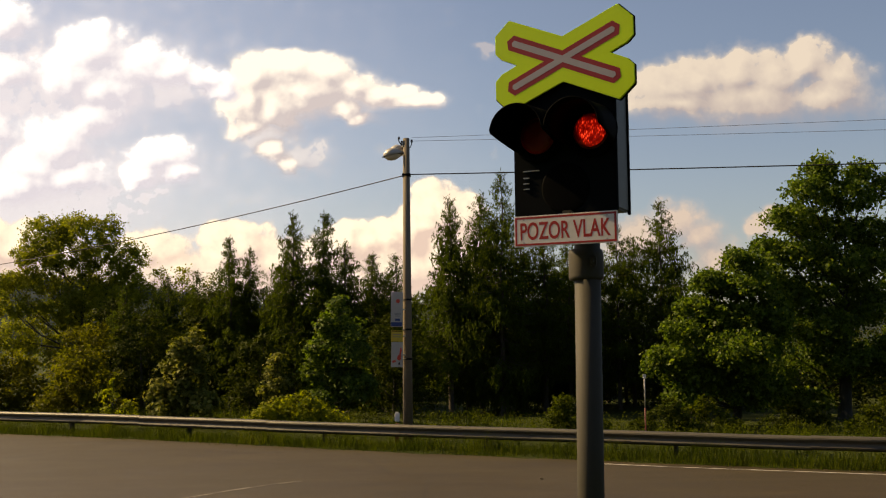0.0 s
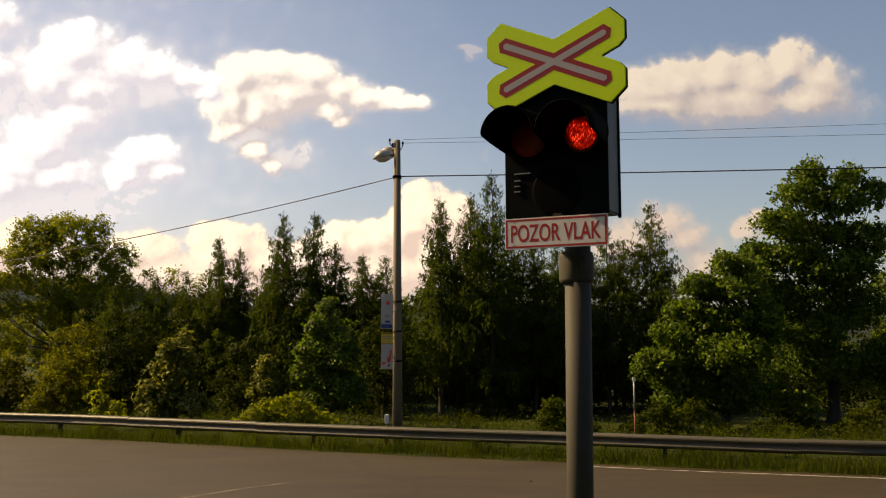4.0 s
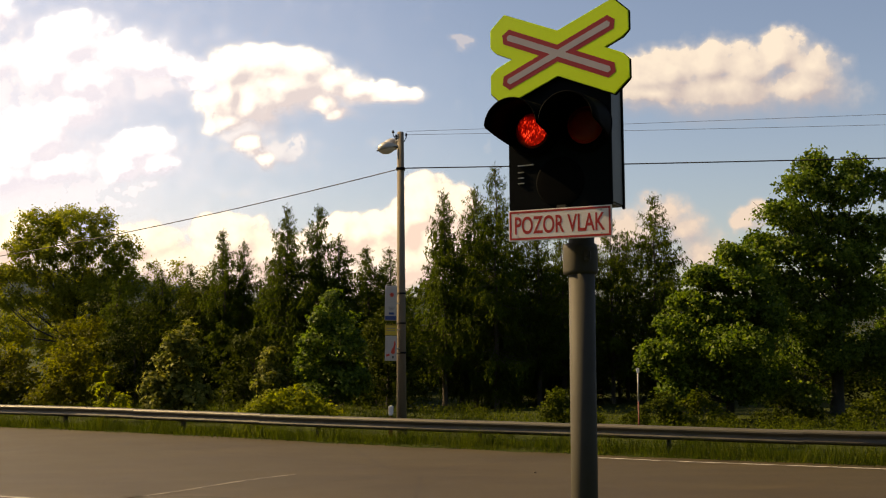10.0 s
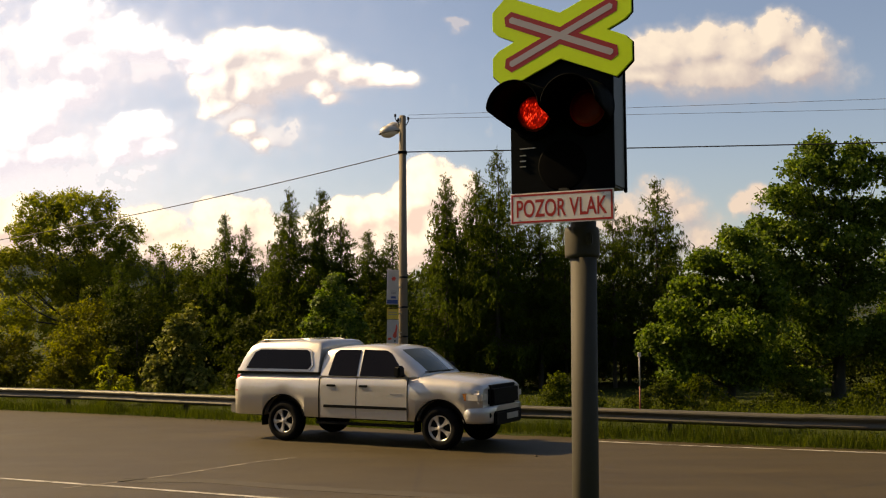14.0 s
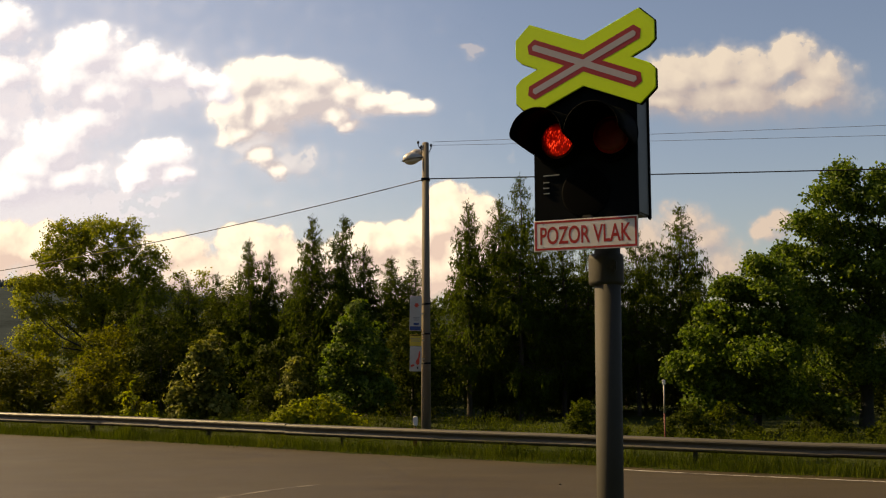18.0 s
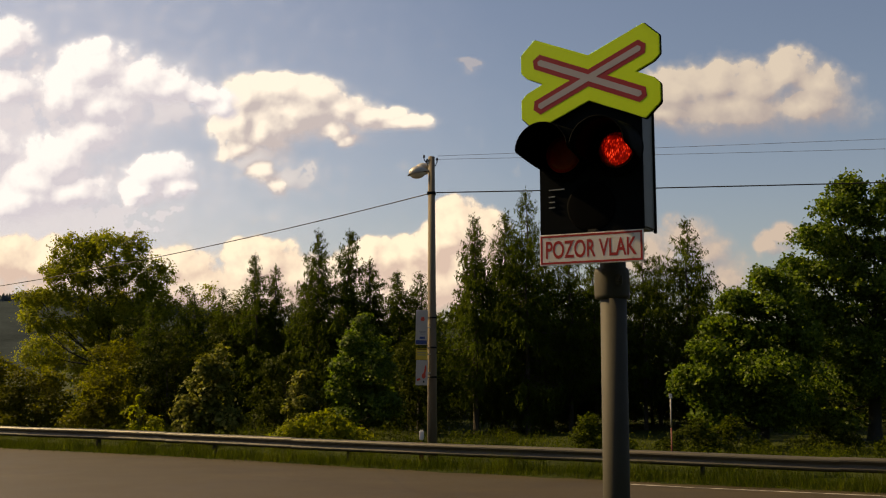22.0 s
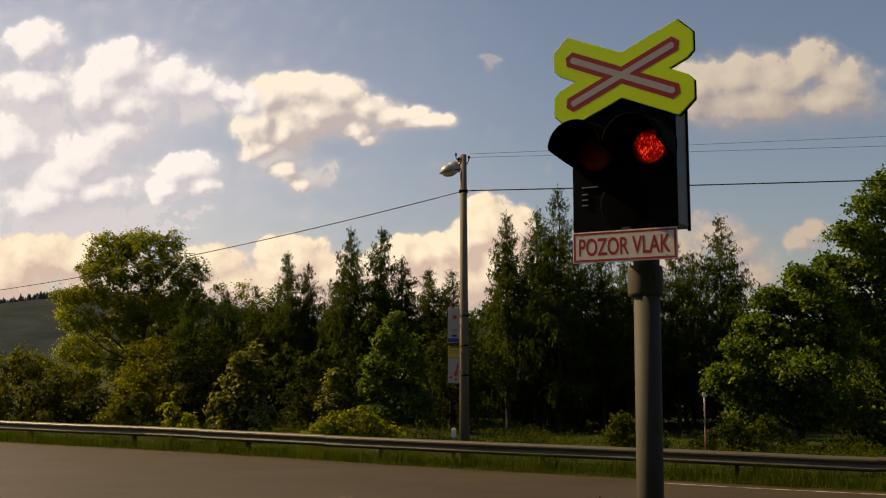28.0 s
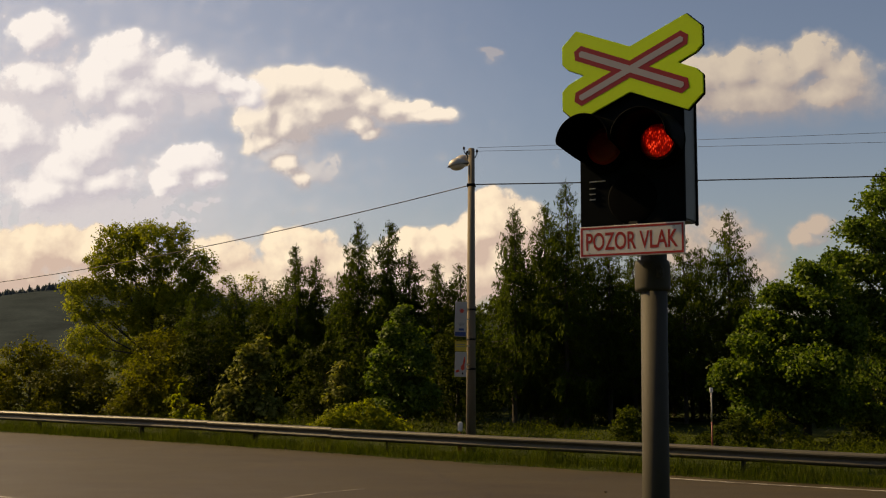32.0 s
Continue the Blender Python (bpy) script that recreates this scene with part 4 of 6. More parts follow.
# ---- far hill ----
def far_hill():
    rng = np.random.default_rng(8)
    xs = np.linspace(-900, 900, 121)

    def top(x):
        return 30 + 15 * math.exp(-((x + 230) / 95) ** 2) - 4 * math.exp(-((x + 90) / 60) ** 2) + 5 * noise.noise((x * 0.006, 2, 0)) + 1.5 * noise.noise((x * 0.03, 5, 0))
    verts, faces, n = [], [], 13
    for x in xs:
        for k in range(n):
            f = k / (n - 1)
            verts.append((x, 330 + 260 * f, -4 + (top(x) - 4) * math.sin(f * math.pi / 2) ** 1.3))
    for i in range(len(xs) - 1):
        for k in range(n - 1):
            faces.append((i * n + k, (i + 1) * n + k, (i + 1) * n + k + 1, i * n + k + 1))
    hill = mesh_of("far_hill", verts, faces, HAZED_HILLSIDE, True)
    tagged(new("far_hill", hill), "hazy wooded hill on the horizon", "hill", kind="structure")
    # pointed and rounded crowns standing out along the ridge, distance haze painted into their colour
    pv, pf = [], []
    for k in range(3400):
        x, f = rng.uniform(-320, 90), rng.uniform(0.86, 1.0)
        z, h, r, b = -5 + (top(x) - 4) * math.sin(f * math.pi / 2) ** 1.3, rng.uniform(2.5, 6.5), rng.uniform(0.9, 1.9), len(pv)
        y, turn = 330 + 258 * f, rng.uniform(0, 1.2)
        for rr, zz in ((r, 0.0), (r * rng.uniform(0.55, 0.9), h * 0.5)):
            pv += [(x + rr * math.cos(q * 1.2566 + turn), y + rr * math.sin(q * 1.2566 + turn), z + zz) for q in range(5)]
        pv.append((x, y, z + h))
        for q in range(5):
            q2 = (q + 1) % 5
            pf += [(b + q, b + q2, b + 5 + q2, b + 5 + q), (b + 5 + q, b + 5 + q2, b + 10)]
    tagged(new("ridge_trees", mesh_of("ridge_trees", pv, pf, HAZED_FARWOOD, True)), "hazy blue-green treetops of the forest along the ridge", "forest", kind="stuff")


far_hill()


def unseen_dark_bank():
    """An unseen dark slope, added behind the camera to close the place and cut reflections and fill light."""
    rng = np.random.default_rng(17)
    verts, faces, n = [], [], 9
    xs = np.linspace(-90, 90, 46)
    for x in xs:
        for k in range(n):
            f = k / (n - 1)
            verts.append((x, -14 - 20 * f + 0.004 * x * x, -0.3 + 15 * f ** 0.7 + 1.2 * noise.noise((x * 0.2, k, 0))))
    for i in range(len(xs) - 1):
        for k in range(n - 1):
            faces.append((i * n + k, (i + 1) * n + k, (i + 1) * n + k + 1, i * n + k + 1))
    tagged(new("unseen_dark_bank", mesh_of("unseen_dark_bank", verts, faces, TURF, True)), "unseen dark slope added behind the camera to cut reflections and fill light", "slope", kind="structure")
    v = np.array(verts)
    pos = v[rng.choice(len(v), 14000)] + rng.normal(size=(14000, 3)) * np.array([2.0, 1.0, 0.8]) + np.array([0, 1.0, 0.8])
    tagged(new("unseen_bank_foliage", leaf_cloud("unseen_bank_foliage", pos, 0.9, DARKLEAF, rng, 0.3, 0.8, 0.2)), "dense dark foliage on the unseen slope added behind the camera", "foliage", kind="stuff")


unseen_dark_bank()


# ---- clouds ----
def cloud_material(name, lobes, seed, soft, strength, warm, shade, scale=0.0055, gain=1.45, cut=0.24, ragged=1.3, relief=0.7, under=0.12, dense=1.0, base=0.56):
    """A far cloud on a glowing sheet: rounded masses with billowing edges; its bright sunward side and soft, duller far
    side are painted into the glow.
    """
    m = Nodes(name)
    c = m.coords()

    def shifted(v, x, z):
        n = m.add("ShaderNodeVectorMath")
        n.operation = 'ADD'
        m.link(v, n.inputs[0])
        n.inputs[1].default_value = (x, 0, z)
        return n.outputs[0]

    def masses(p):
        best = None
        for lx, lz, rx, rz in lobes:
            g = m.add("ShaderNodeMapping", Location=(-lx / rx, 0, -lz / rz), Scale=(1 / rx, 0.0, 1 / rz))
            m.link(p, g.inputs["Vector"])
            s = m.tree.nodes.new("ShaderNodeTexGradient")
            s.gradient_type = 'SPHERICAL'
            m.link(g.outputs[0], s.inputs["Vector"])
            if best is None:
                best = s.outputs["Fac"]
            else:
                k = m.tree.nodes.new("ShaderNodeMath")
                k.operation = 'SMOOTH_MAX'
                m.link(best, k.inputs[0])
                m.link(s.outputs["Fac"], k.inputs[1])
                k.inputs[2].default_value = 0.22
                best = k.outputs[0]
        return best

    def density(x, z):
        p = shifted(c, x, z)
        q = shifted(p, seed * 371.0, seed * 113.0)
        warp = m.add("ShaderNodeTexNoise", Scale=scale * 2.2, Detail=4.0, Roughness=0.55)
        m.link(q, warp.inputs["Vector"])
        bent = m.add("ShaderNodeVectorMath")
        bent.operation = 'MULTIPLY_ADD'
        m.link(warp.outputs["Color"], bent.inputs[0])
        bent.inputs[1].default_value = (76, 0, 58)
        m.link(shifted(p, -38, -29), bent.inputs[2])
        best = masses(bent.outputs[0])
        low = m.noise(scale * 2.6, 3.0, 0.5, q)
        fine = m.noise(scale * 6.5, 5.0, 0.52, q)
        fluff = m.math('ADD', m.math('MULTIPLY', m.math('SUBTRACT', low, 0.5), ragged), m.math('MULTIPLY', m.math('SUBTRACT', fine, 0.5), ragged * 0.85))
        near = m.math('MULTIPLY', best, 3.5, True)
        return m.math('ADD', m.math('MULTIPLY', best, gain), m.math('MULTIPLY', fluff, near)), best

    (here, body), (sunward, _) = density(0, 0), density(-17, 15)
    slope = m.math('SUBTRACT', here, sunward)
    # towards its underside a cloud thins out and dulls
    lower = m.math('MAXIMUM', m.math('SUBTRACT', masses(shifted(c, -10, 42)), m.math('MULTIPLY', body, 0.8)), 0.0)
    crisp = m.math('ADD', m.math('MULTIPLY', m.math('MAXIMUM', slope, 0.0), 1.6), 1.0)
    edge = m.math('DIVIDE', m.math('MULTIPLY', m.math('SUBTRACT', here, cut), crisp), m.math('ADD', m.math('MULTIPLY', lower, under * 10.0), 1.0))
    alpha = m.ramp(edge, (0.0, (0, 0, 0)), (soft * 0.3, (0.16 * dense,) * 3), (soft * 0.65, (0.66 * dense,) * 3), (soft, (dense,) * 3))
    lit = m.math('SUBTRACT', m.math('ADD', m.math('MULTIPLY', slope, relief), base), m.math('MULTIPLY', lower, 0.8))
    col = m.ramp(lit, (0.22, shade), (0.5, tuple((a + b) / 2 for a, b in zip(shade, warm))), (0.80, warm))
    em = m.add("ShaderNodeEmission", Strength=strength)
    m.link(col, em.inputs["Color"])
    tr = m.tree.nodes.new("ShaderNodeBsdfTransparent")
    mx = m.tree.nodes.new("ShaderNodeMixShader")
    m.link(alpha, mx.inputs[0])
    m.link(tr.outputs[0], mx.inputs[1])
    m.link(em.outputs[0], mx.inputs[2])
    m.link(mx.outputs[0], m.out.inputs["Surface"])
    return m.mat


CLOUD_Y = 2400.0
CLOUDS = []


def cloud(label, lobes, shift, order, **look_of):
    """A cloud on a far sheet; one local unit is a 1/1800 slope. shift: its drift in 32 s."""
    lobes = [(x - 784, 607 - y, rx * 1.4, ry * 1.4) for x, y, rx, ry in lobes]
    x0, x1 = min(l[0] - l[2] for l in lobes) - 60, max(l[0] + l[2] for l in lobes) + 60
    z0, z1 = min(l[1] - l[3] for l in lobes) - 60, max(l[1] + l[3] for l in lobes) + 60
    me = mesh_of("cloud", [(x0, 0, z0), (x1, 0, z0), (x1, 0, z1), (x0, 0, z1)], [(0, 1, 2, 3)], cloud_material("cloud_%d" % order, lobes, order + 3, **look_of))
    ob = tagged(new("cloud", me), label, "cloud", "clouds in the sky", "structure")
    d = CLOUD_Y + 40 * order
    k = d / 1800
    ob.scale = (k, k, k)
    CLOUDS.append((ob, d, k, shift))


cloud("bright billowing white cloud bank near the sun",
      [(150, 75, 95, 62), (105, 120, 75, 60), (165, 140, 100, 70), (235, 100, 95, 52), (290, 115, 80, 42), (340, 125, 65, 32), (378, 142, 45, 30), (155, 195, 80, 52), (90, 240, 95, 62), (40, 285, 95, 58),
       (110, 300, 95, 52), (15, 320, 95, 48), (270, 268, 68, 40), (300, 298, 50, 26), (235, 302, 45, 28), (-20, 22, 66, 44), (-12, 108, 80, 46), (-60, 220, 80, 70)],
      (-75, 5), 0, ragged=0.95, gain=2.35, cut=0.34, soft=1.15, strength=0.80, warm=(0.95, 1.0, 1.03), shade=(0.60, 0.63, 0.73), relief=0.62)
cloud("long white cloud with a ragged trailing tip",
      [(440, 128, 66, 52), (500, 115, 80, 42), (560, 120, 80, 42), (618, 140, 75, 38), (672, 158, 70, 29), (728, 174, 62, 20), (425, 172, 48, 58), (430, 215, 46, 32), (472, 192, 52, 36), (602, 186, 50, 28), (632, 200, 36, 18),
       (535, 158, 100, 52), (470, 180, 80, 62), (480, 262, 34, 26), (506, 286, 26, 20)],
      (-95, -8), 1, ragged=0.8, gain=2.4, cut=0.36, soft=1.2, strength=0.77, warm=(1.0, 0.99, 0.90), shade=(0.54, 0.53, 0.56), relief=0.55, under=0.05)
cloud("thin lavender-white cloud sheet behind the bright bank",
      [(160, 140, 190, 110), (50, 270, 200, 95), (310, 150, 120, 60), (270, 285, 120, 55), (-60, 160, 130, 120)],
      (-75, 5), 7, ragged=1.5, gain=1.5, soft=1.5, strength=0.66, warm=(0.93, 0.95, 1.0), shade=(0.72, 0.74, 0.84), relief=0.5, under=0.0, dense=0.75)
cloud("thin cream-white cloud sheet under the long cloud",
      [(500, 160, 130, 62), (620, 170, 110, 40), (470, 235, 70, 50), (520, 270, 70, 45)],
      (-95, -8), 8, ragged=1.5, gain=1.4, soft=1.4, strength=0.64, warm=(1.0, 0.98, 0.94), shade=(0.68, 0.67, 0.71), relief=0.6, under=0.0, dense=0.6)
cloud("soft pinkish-white cumulus cloud",
      [(1180, 152, 80, 42), (1240, 138, 80, 52), (1310, 126, 85, 60), (1385, 132, 85, 58), (1440, 112, 62, 56), (1500, 138, 72, 52), (1335, 178, 200, 58), (1200, 182, 115, 40), (1470, 172, 130, 50)],
      (-120, 22), 2, ragged=0.75, gain=2.0, cut=0.34, soft=1.3, strength=0.52, warm=(1.0, 0.95, 0.83), shade=(0.60, 0.57, 0.59), relief=0.42, under=0.06, base=0.58)
cloud("golden-white cumulus bank low over the trees",
      [(770, 368, 60, 46), (815, 378, 44, 44), (735, 398, 54, 44), (690, 422, 58, 42), (640, 432, 54, 42), (600, 428, 44, 40), (560, 452, 54, 40), (790, 445, 90, 78), (700, 475, 100, 60), (430, 428, 56, 42), (385, 438, 52, 42),
       (480, 452, 60, 40), (530, 458, 55, 38), (400, 485, 100, 50), (255, 448, 72, 46), (280, 482, 90, 44), (30, 425, 64, 44), (-60, 420, 80, 50), (-130, 460, 110, 70), (90, 475, 110, 55), (600, 495, 130, 66)],
      (-6, 3), 3, gain=1.9, ragged=1.1, cut=0.36, soft=0.5, strength=0.82, warm=(1.0, 0.93, 0.74), shade=(0.64, 0.54, 0.48), relief=0.5, under=0.0, base=0.50)
cloud("small pink-grey cloud low over the trees",
      [(1200, 398, 58, 50), (1235, 430, 62, 48), (1262, 470, 66, 50), (1372, 388, 36, 22), (1352, 412, 46, 26), (1130, 440, 80, 60)],
      (-45, 5), 4, ragged=0.9, soft=1.0, strength=0.50, warm=(1.0, 0.86, 0.72), shade=(0.64, 0.58, 0.60), dense=0.85)
cloud("faint wisp of torn cloud", [(868, 82, 26, 16), (850, 70, 20, 10)], (-110, 12), 6, ragged=1.0, soft=1.6, dense=0.45, strength=0.46, warm=(1.0, 0.95, 0.92), shade=(0.8, 0.78, 0.82))
# glowing sheet that paints the sky's whitening towards the sun
cloud("thin bright haze veil spreading from the sun's side",
      [(-120, 200, 760, 440), (60, 380, 640, 280)], (-30, 0), 5, soft=1.5, strength=0.66, warm=(0.93, 0.95, 1.0), shade=(0.80, 0.84, 0.96), gain=1.2, cut=0.05, ragged=0.3, under=0.0, dense=0.8)


# ---- level-crossing signal ----
def text_mesh(words, size, material):
    cu = bpy.data.curves.new("lettering", 'FONT')
    cu.body, cu.size, cu.extrude, cu.align_x, cu.align_y, cu.offset = words, size, 0.0001, 'CENTER', 'CENTER', 0.0017
    ob = bpy.data.objects.new("lettering", cu)
    scene.collection.objects.link(ob)
    me = bpy.data.meshes.new_from_object(ob.evaluated_get(bpy.context.evaluated_depsgraph_get()))
    bpy.data.objects.remove(ob)
    bpy.data.curves.remove(cu)
    me.materials.clear()
    me.materials.append(material)
    return me


def crossing_signal():
    """Signal with warning cross, two red lamps and a word plate. The front looks along -y of the thing."""
    turn = -26.3
    s = thing("crossing_signal", pose(0.603, 4.445, 0.7, 0, 0, turn), "grey post with black twin-lamp crossing signal and yellow warning cross", "railway signal")
    front = -0.17
    # post with foot, seam ring and clamp collar
    part("post", rod("post", 0.0575, 0.0565, 2.14, POST_GREY, 40, 'Z', 0.002), s, pose(0.008, 0, 0, 0.35, 0.5, 0), "round grey painted steel post")
    part("base_plate", box("base_plate", (0.34, 0.34, 0.025), POST_GREY, 0.004, (0, 0, 0.0)), s)
    for a in (0, 90, 180, 270):
        part("bolt", rod("bolt", 0.016, 0.016, 0.04, STEEL, 6), s, (0.13 * math.cos(radians(a + 45)), 0.13 * math.sin(radians(a + 45)), 0.012))
    collar = lathe("collar", [(0.057, 0.0), (0.074, 0.004), (0.076, 0.02), (0.076, 0.115), (0.072, 0.135), (0.058, 0.14)], POST_GREY, 40, 'Z')
    c = part("collar", collar, s, (0.015, 0, 1.865), "grey clamp collar")
    part("lug", box("lug", (0.03, 0.02, 0.05), POST_GREY, 0.006), c, (0.052, -0.062, 0.08))
    part("bolt", rod("bolt", 0.009, 0.009, 0.02, POST_GREY, 6, 'Y'), c, (0.052, -0.084, 0.08))
    # black head
    w, h, zb = 0.464, 0.60, 2.145
    hc = zb + h / 2
    head = part("lamp_head", box("lamp_head", (w, 0.012, h), BLACK, 0.003, (-0.015, front + 0.006, hc)), s, (0, 0, 0), "black enamelled lamp shield")
    part("lamp_box", box("lamp_box", (w - 0.010, 0.165, h - 0.014), BOX_GREY, 0.008, (-0.013, front + 0.0955, hc)), s, (0, 0, 0), "grey-green lamp box")
    part("rear_rib", box("rear_rib", (0.012, 0.02, h + 0.004), BLACK, 0.003, (w / 2 - 0.018, front + 0.172, hc)), s)
    part("mounting_bracket", box("mounting_bracket", (0.14, 0.10, 0.18), POST_GREY, 0.012, (0, -0.02, zb + 0.0)), s)
    lenses = {}
    for side, cx in (("left", -0.133), ("right", 0.106)):
        cz = hc + 0.045
        ring = lathe("lamp_bezel", [(0.118, 0.0), (0.118, -0.012), (0.106, -0.02), (0.082, -0.012), (0.079, 0.0)], VISOR_BLACK, 40)
        part("lamp_bezel", ring, s, (cx, front, cz))
        part("lens", lathe("lens", [(0.080, -0.003), (0.075, -0.004), (0.05, -0.0045), (0.0, -0.0048)], RED_DARK, 40), s, (cx, front, cz), "dark red lamp lens")
        # a hood: a sheet bent round the upper part of the lens, open below
        verts, faces, n = [], [], 30
        for r in (0.117, 0.112):
            for j, (depth, lift) in enumerate(((0.0, 0.0), (0.09, -0.008), (0.175, -0.016), (0.262, -0.024))):
                for k in range(n + 1):
                    low = -34 + 34 * depth / 0.262
                    a = radians(low + (180 - 2 * low) * k / n)
                    reach = depth * min(1.0, 0.96 + 0.4 * math.sin(a))
                    verts.append((r * math.cos(a), -reach, r * math.sin(a) + lift))
        m = 4 * (n + 1)
        for sh in (0, 1):
            for j in range(3):
                for k in range(n):
                    q = (sh * m + j * (n + 1) + k, sh * m + j * (n + 1) + k + 1, sh * m + (j + 1) * (n + 1) + k + 1, sh * m + (j + 1) * (n + 1) + k)
                    faces.append(q if sh == 0 else q[::-1])
        for k in range(n):
            a0 = 3 * (n + 1) + k
            faces.append((a0, a0 + 1, m + a0 + 1, m + a0))
        for k in (0, n):
            for j in range(3):
                a0, a1 = j * (n + 1) + k, (j + 1) * (n + 1) + k
                faces.append((a0, a1, m + a1, m + a0))
        part("hood", mesh_of("hood", verts, faces, VISOR_BLACK, True), s, (cx, front, cz), "deep black lamp hood")
        lenses[side] = (cx, front - 0.03, cz)
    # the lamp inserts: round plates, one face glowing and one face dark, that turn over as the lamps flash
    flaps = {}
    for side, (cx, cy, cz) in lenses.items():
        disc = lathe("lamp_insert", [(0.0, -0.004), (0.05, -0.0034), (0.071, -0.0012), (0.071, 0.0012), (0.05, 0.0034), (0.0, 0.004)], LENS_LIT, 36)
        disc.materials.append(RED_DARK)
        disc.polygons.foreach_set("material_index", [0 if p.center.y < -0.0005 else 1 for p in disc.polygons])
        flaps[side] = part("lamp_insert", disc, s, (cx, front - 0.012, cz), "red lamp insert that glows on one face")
    # blanked third lamp, louvres
    part("blank_cover", lathe("blank_cover", [(0.108, 0.0), (0.108, -0.0015), (0.103, -0.002), (0.06, -0.0024), (0.0, -0.0026)], VISOR_BLACK, 44), s, (-0.012, front, hc - 0.19), "blanked black lamp cover")
    for dz, lw in ((0.052, 0.075), (0.022, 0.028), (-0.002, 0.028), (-0.026, 0.028)):
        dx = -0.216 + lw / 2
        part("louvre", prism("louvre", [(-lw / 2, 0), (lw / 2, 0), (lw / 2, 0.005), (-lw / 2, 0.005)], 0.004, STEEL, 0.001), s, (dx + 0.012, front - 0.004, hc - 0.16 + dz), "bright metal louvre edge")
    part("screw", rod("screw", 0.006, 0.005, 0.006, STEEL, 8, 'Y'), s, (-0.03, front - 0.006, hc + 0.175))
    # warning cross
    quad = [(0.225, 0.0), (0.305, 0.034), (0.335, 0.062), (0.335, 0.142), (0.264, 0.205), (0.0, 0.1)]
    outline = quad + [(-x, z) for x, z in quad[-2::-1]] + [(-x, -z) for x, z in quad[1:]] + [(x, -z) for x, z in quad[-2:0:-1]]
    outline = [(x * 0.936, z) for x, z in outline]
    zc = 3.511 - 0.70 + 0.0
    cy = front - 0.022
    board = part("cross_board", prism("cross_board", outline, 0.010, SIGN_YELLOW, 0.002), s, (-0.006, cy, zc), "fluorescent yellow cross-shaped board")
    part("board_rim", prism("board_rim", [(x * 1.012, z * 1.02) for x, z in outline], 0.012, TRIM, 0.002), board, (0, 0.0105, 0), "black edge of the board")
    ang = math.atan2(0.112, 0.256)
    length = 0.279
    for k, (sgn, mat, hw, hl, lift, nm) in enumerate(((1, SIGN_RED, 0.034, length, 0.0004, "red_bar"), (-1, SIGN_RED, 0.034, length, 0.0005, "red_bar"),
                                                      (1, SIGN_GREY, 0.0135, length - 0.024, 0.0008, "white_bar"), (-1, SIGN_GREY, 0.0135, length - 0.024, 0.0009, "white_bar"))):
        pts = [(-hl, 0.0), (-hl + hw * 0.6, hw), (hl - hw * 0.6, hw), (hl, 0.0), (hl - hw * 0.6, -hw), (-hl + hw * 0.6, -hw)]
        pts = [(x * math.cos(ang) - z * math.sin(ang) * sgn, z * math.cos(ang) + x * math.sin(ang) * sgn) for x, z in pts]
        part(nm, prism(nm, pts, 0.0006, mat), board, (0, -lift, 0))
    part("board_stay", box("board_stay", (0.05, 0.02, 0.24), POST_GREY, 0.003), s, (0, front + 0.03, zc - 0.11))
    # word plate
    pw, ph = 0.460, 0.133
    pz = 2.774 - 0.70
    plate = part("word_plate", box("word_plate", (pw, 0.006, ph), SIGN_WHITE, 0.0015), s, pose(-0.008, front - 0.03, pz), "white enamel plate with red border and red words")
    o, i = (pw / 2 - 0.005, ph / 2 - 0.005), (pw / 2 - 0.0135, ph / 2 - 0.0135)
    for nm, size, at in (("border", (o[0] * 2, 0.0006, o[1] - i[1]), (0, -0.0030, (o[1] + i[1]) / 2)), ("border", (o[0] * 2, 0.0006, o[1] - i[1]), (0, -0.0030, -(o[1] + i[1]) / 2)),
                         ("border", (o[0] - i[0], 0.0006, i[1] * 2), ((o[0] + i[0]) / 2, -0.0030, 0)), ("border", (o[0] - i[0], 0.0006, i[1] * 2), (-(o[0] + i[0]) / 2, -0.0030, 0))):
        part(nm, box(nm, size, TEXT_RED, 0.0), plate, at)
    words = text_mesh("POZOR VLAK", 0.1, TEXT_RED)
    xs = [v.co.x for v in words.vertices]
    zs = [v.co.y for v in words.vertices]
    fx, fz = 0.402 / (max(xs) - min(xs)), 0.076 / (max(zs) - min(zs))
    mx, mz = (max(xs) + min(xs)) / 2, (max(zs) + min(zs)) / 2
    for v in words.vertices:
        v.co = ((v.co.x - mx) * fx, -0.0033 - v.co.z, (v.co.y - mz) * fz)
    part("lettering", words, plate, (0, 0, 0), "red condensed capital letters")
    for x in (-0.185, 0.185):
        for z in (-0.05, 0.05):
            part("rivet", rod("rivet", 0.004, 0.003, 0.0015, STEEL, 8, 'Y'), plate, (x, -0.0036, z))
    part("plate_strap", box("plate_strap", (0.04, 0.035, 0.10), POST_GREY, 0.003), s, (0, front - 0.012, pz + 0.03))
    return flaps


FLAPS = crossing_signal()


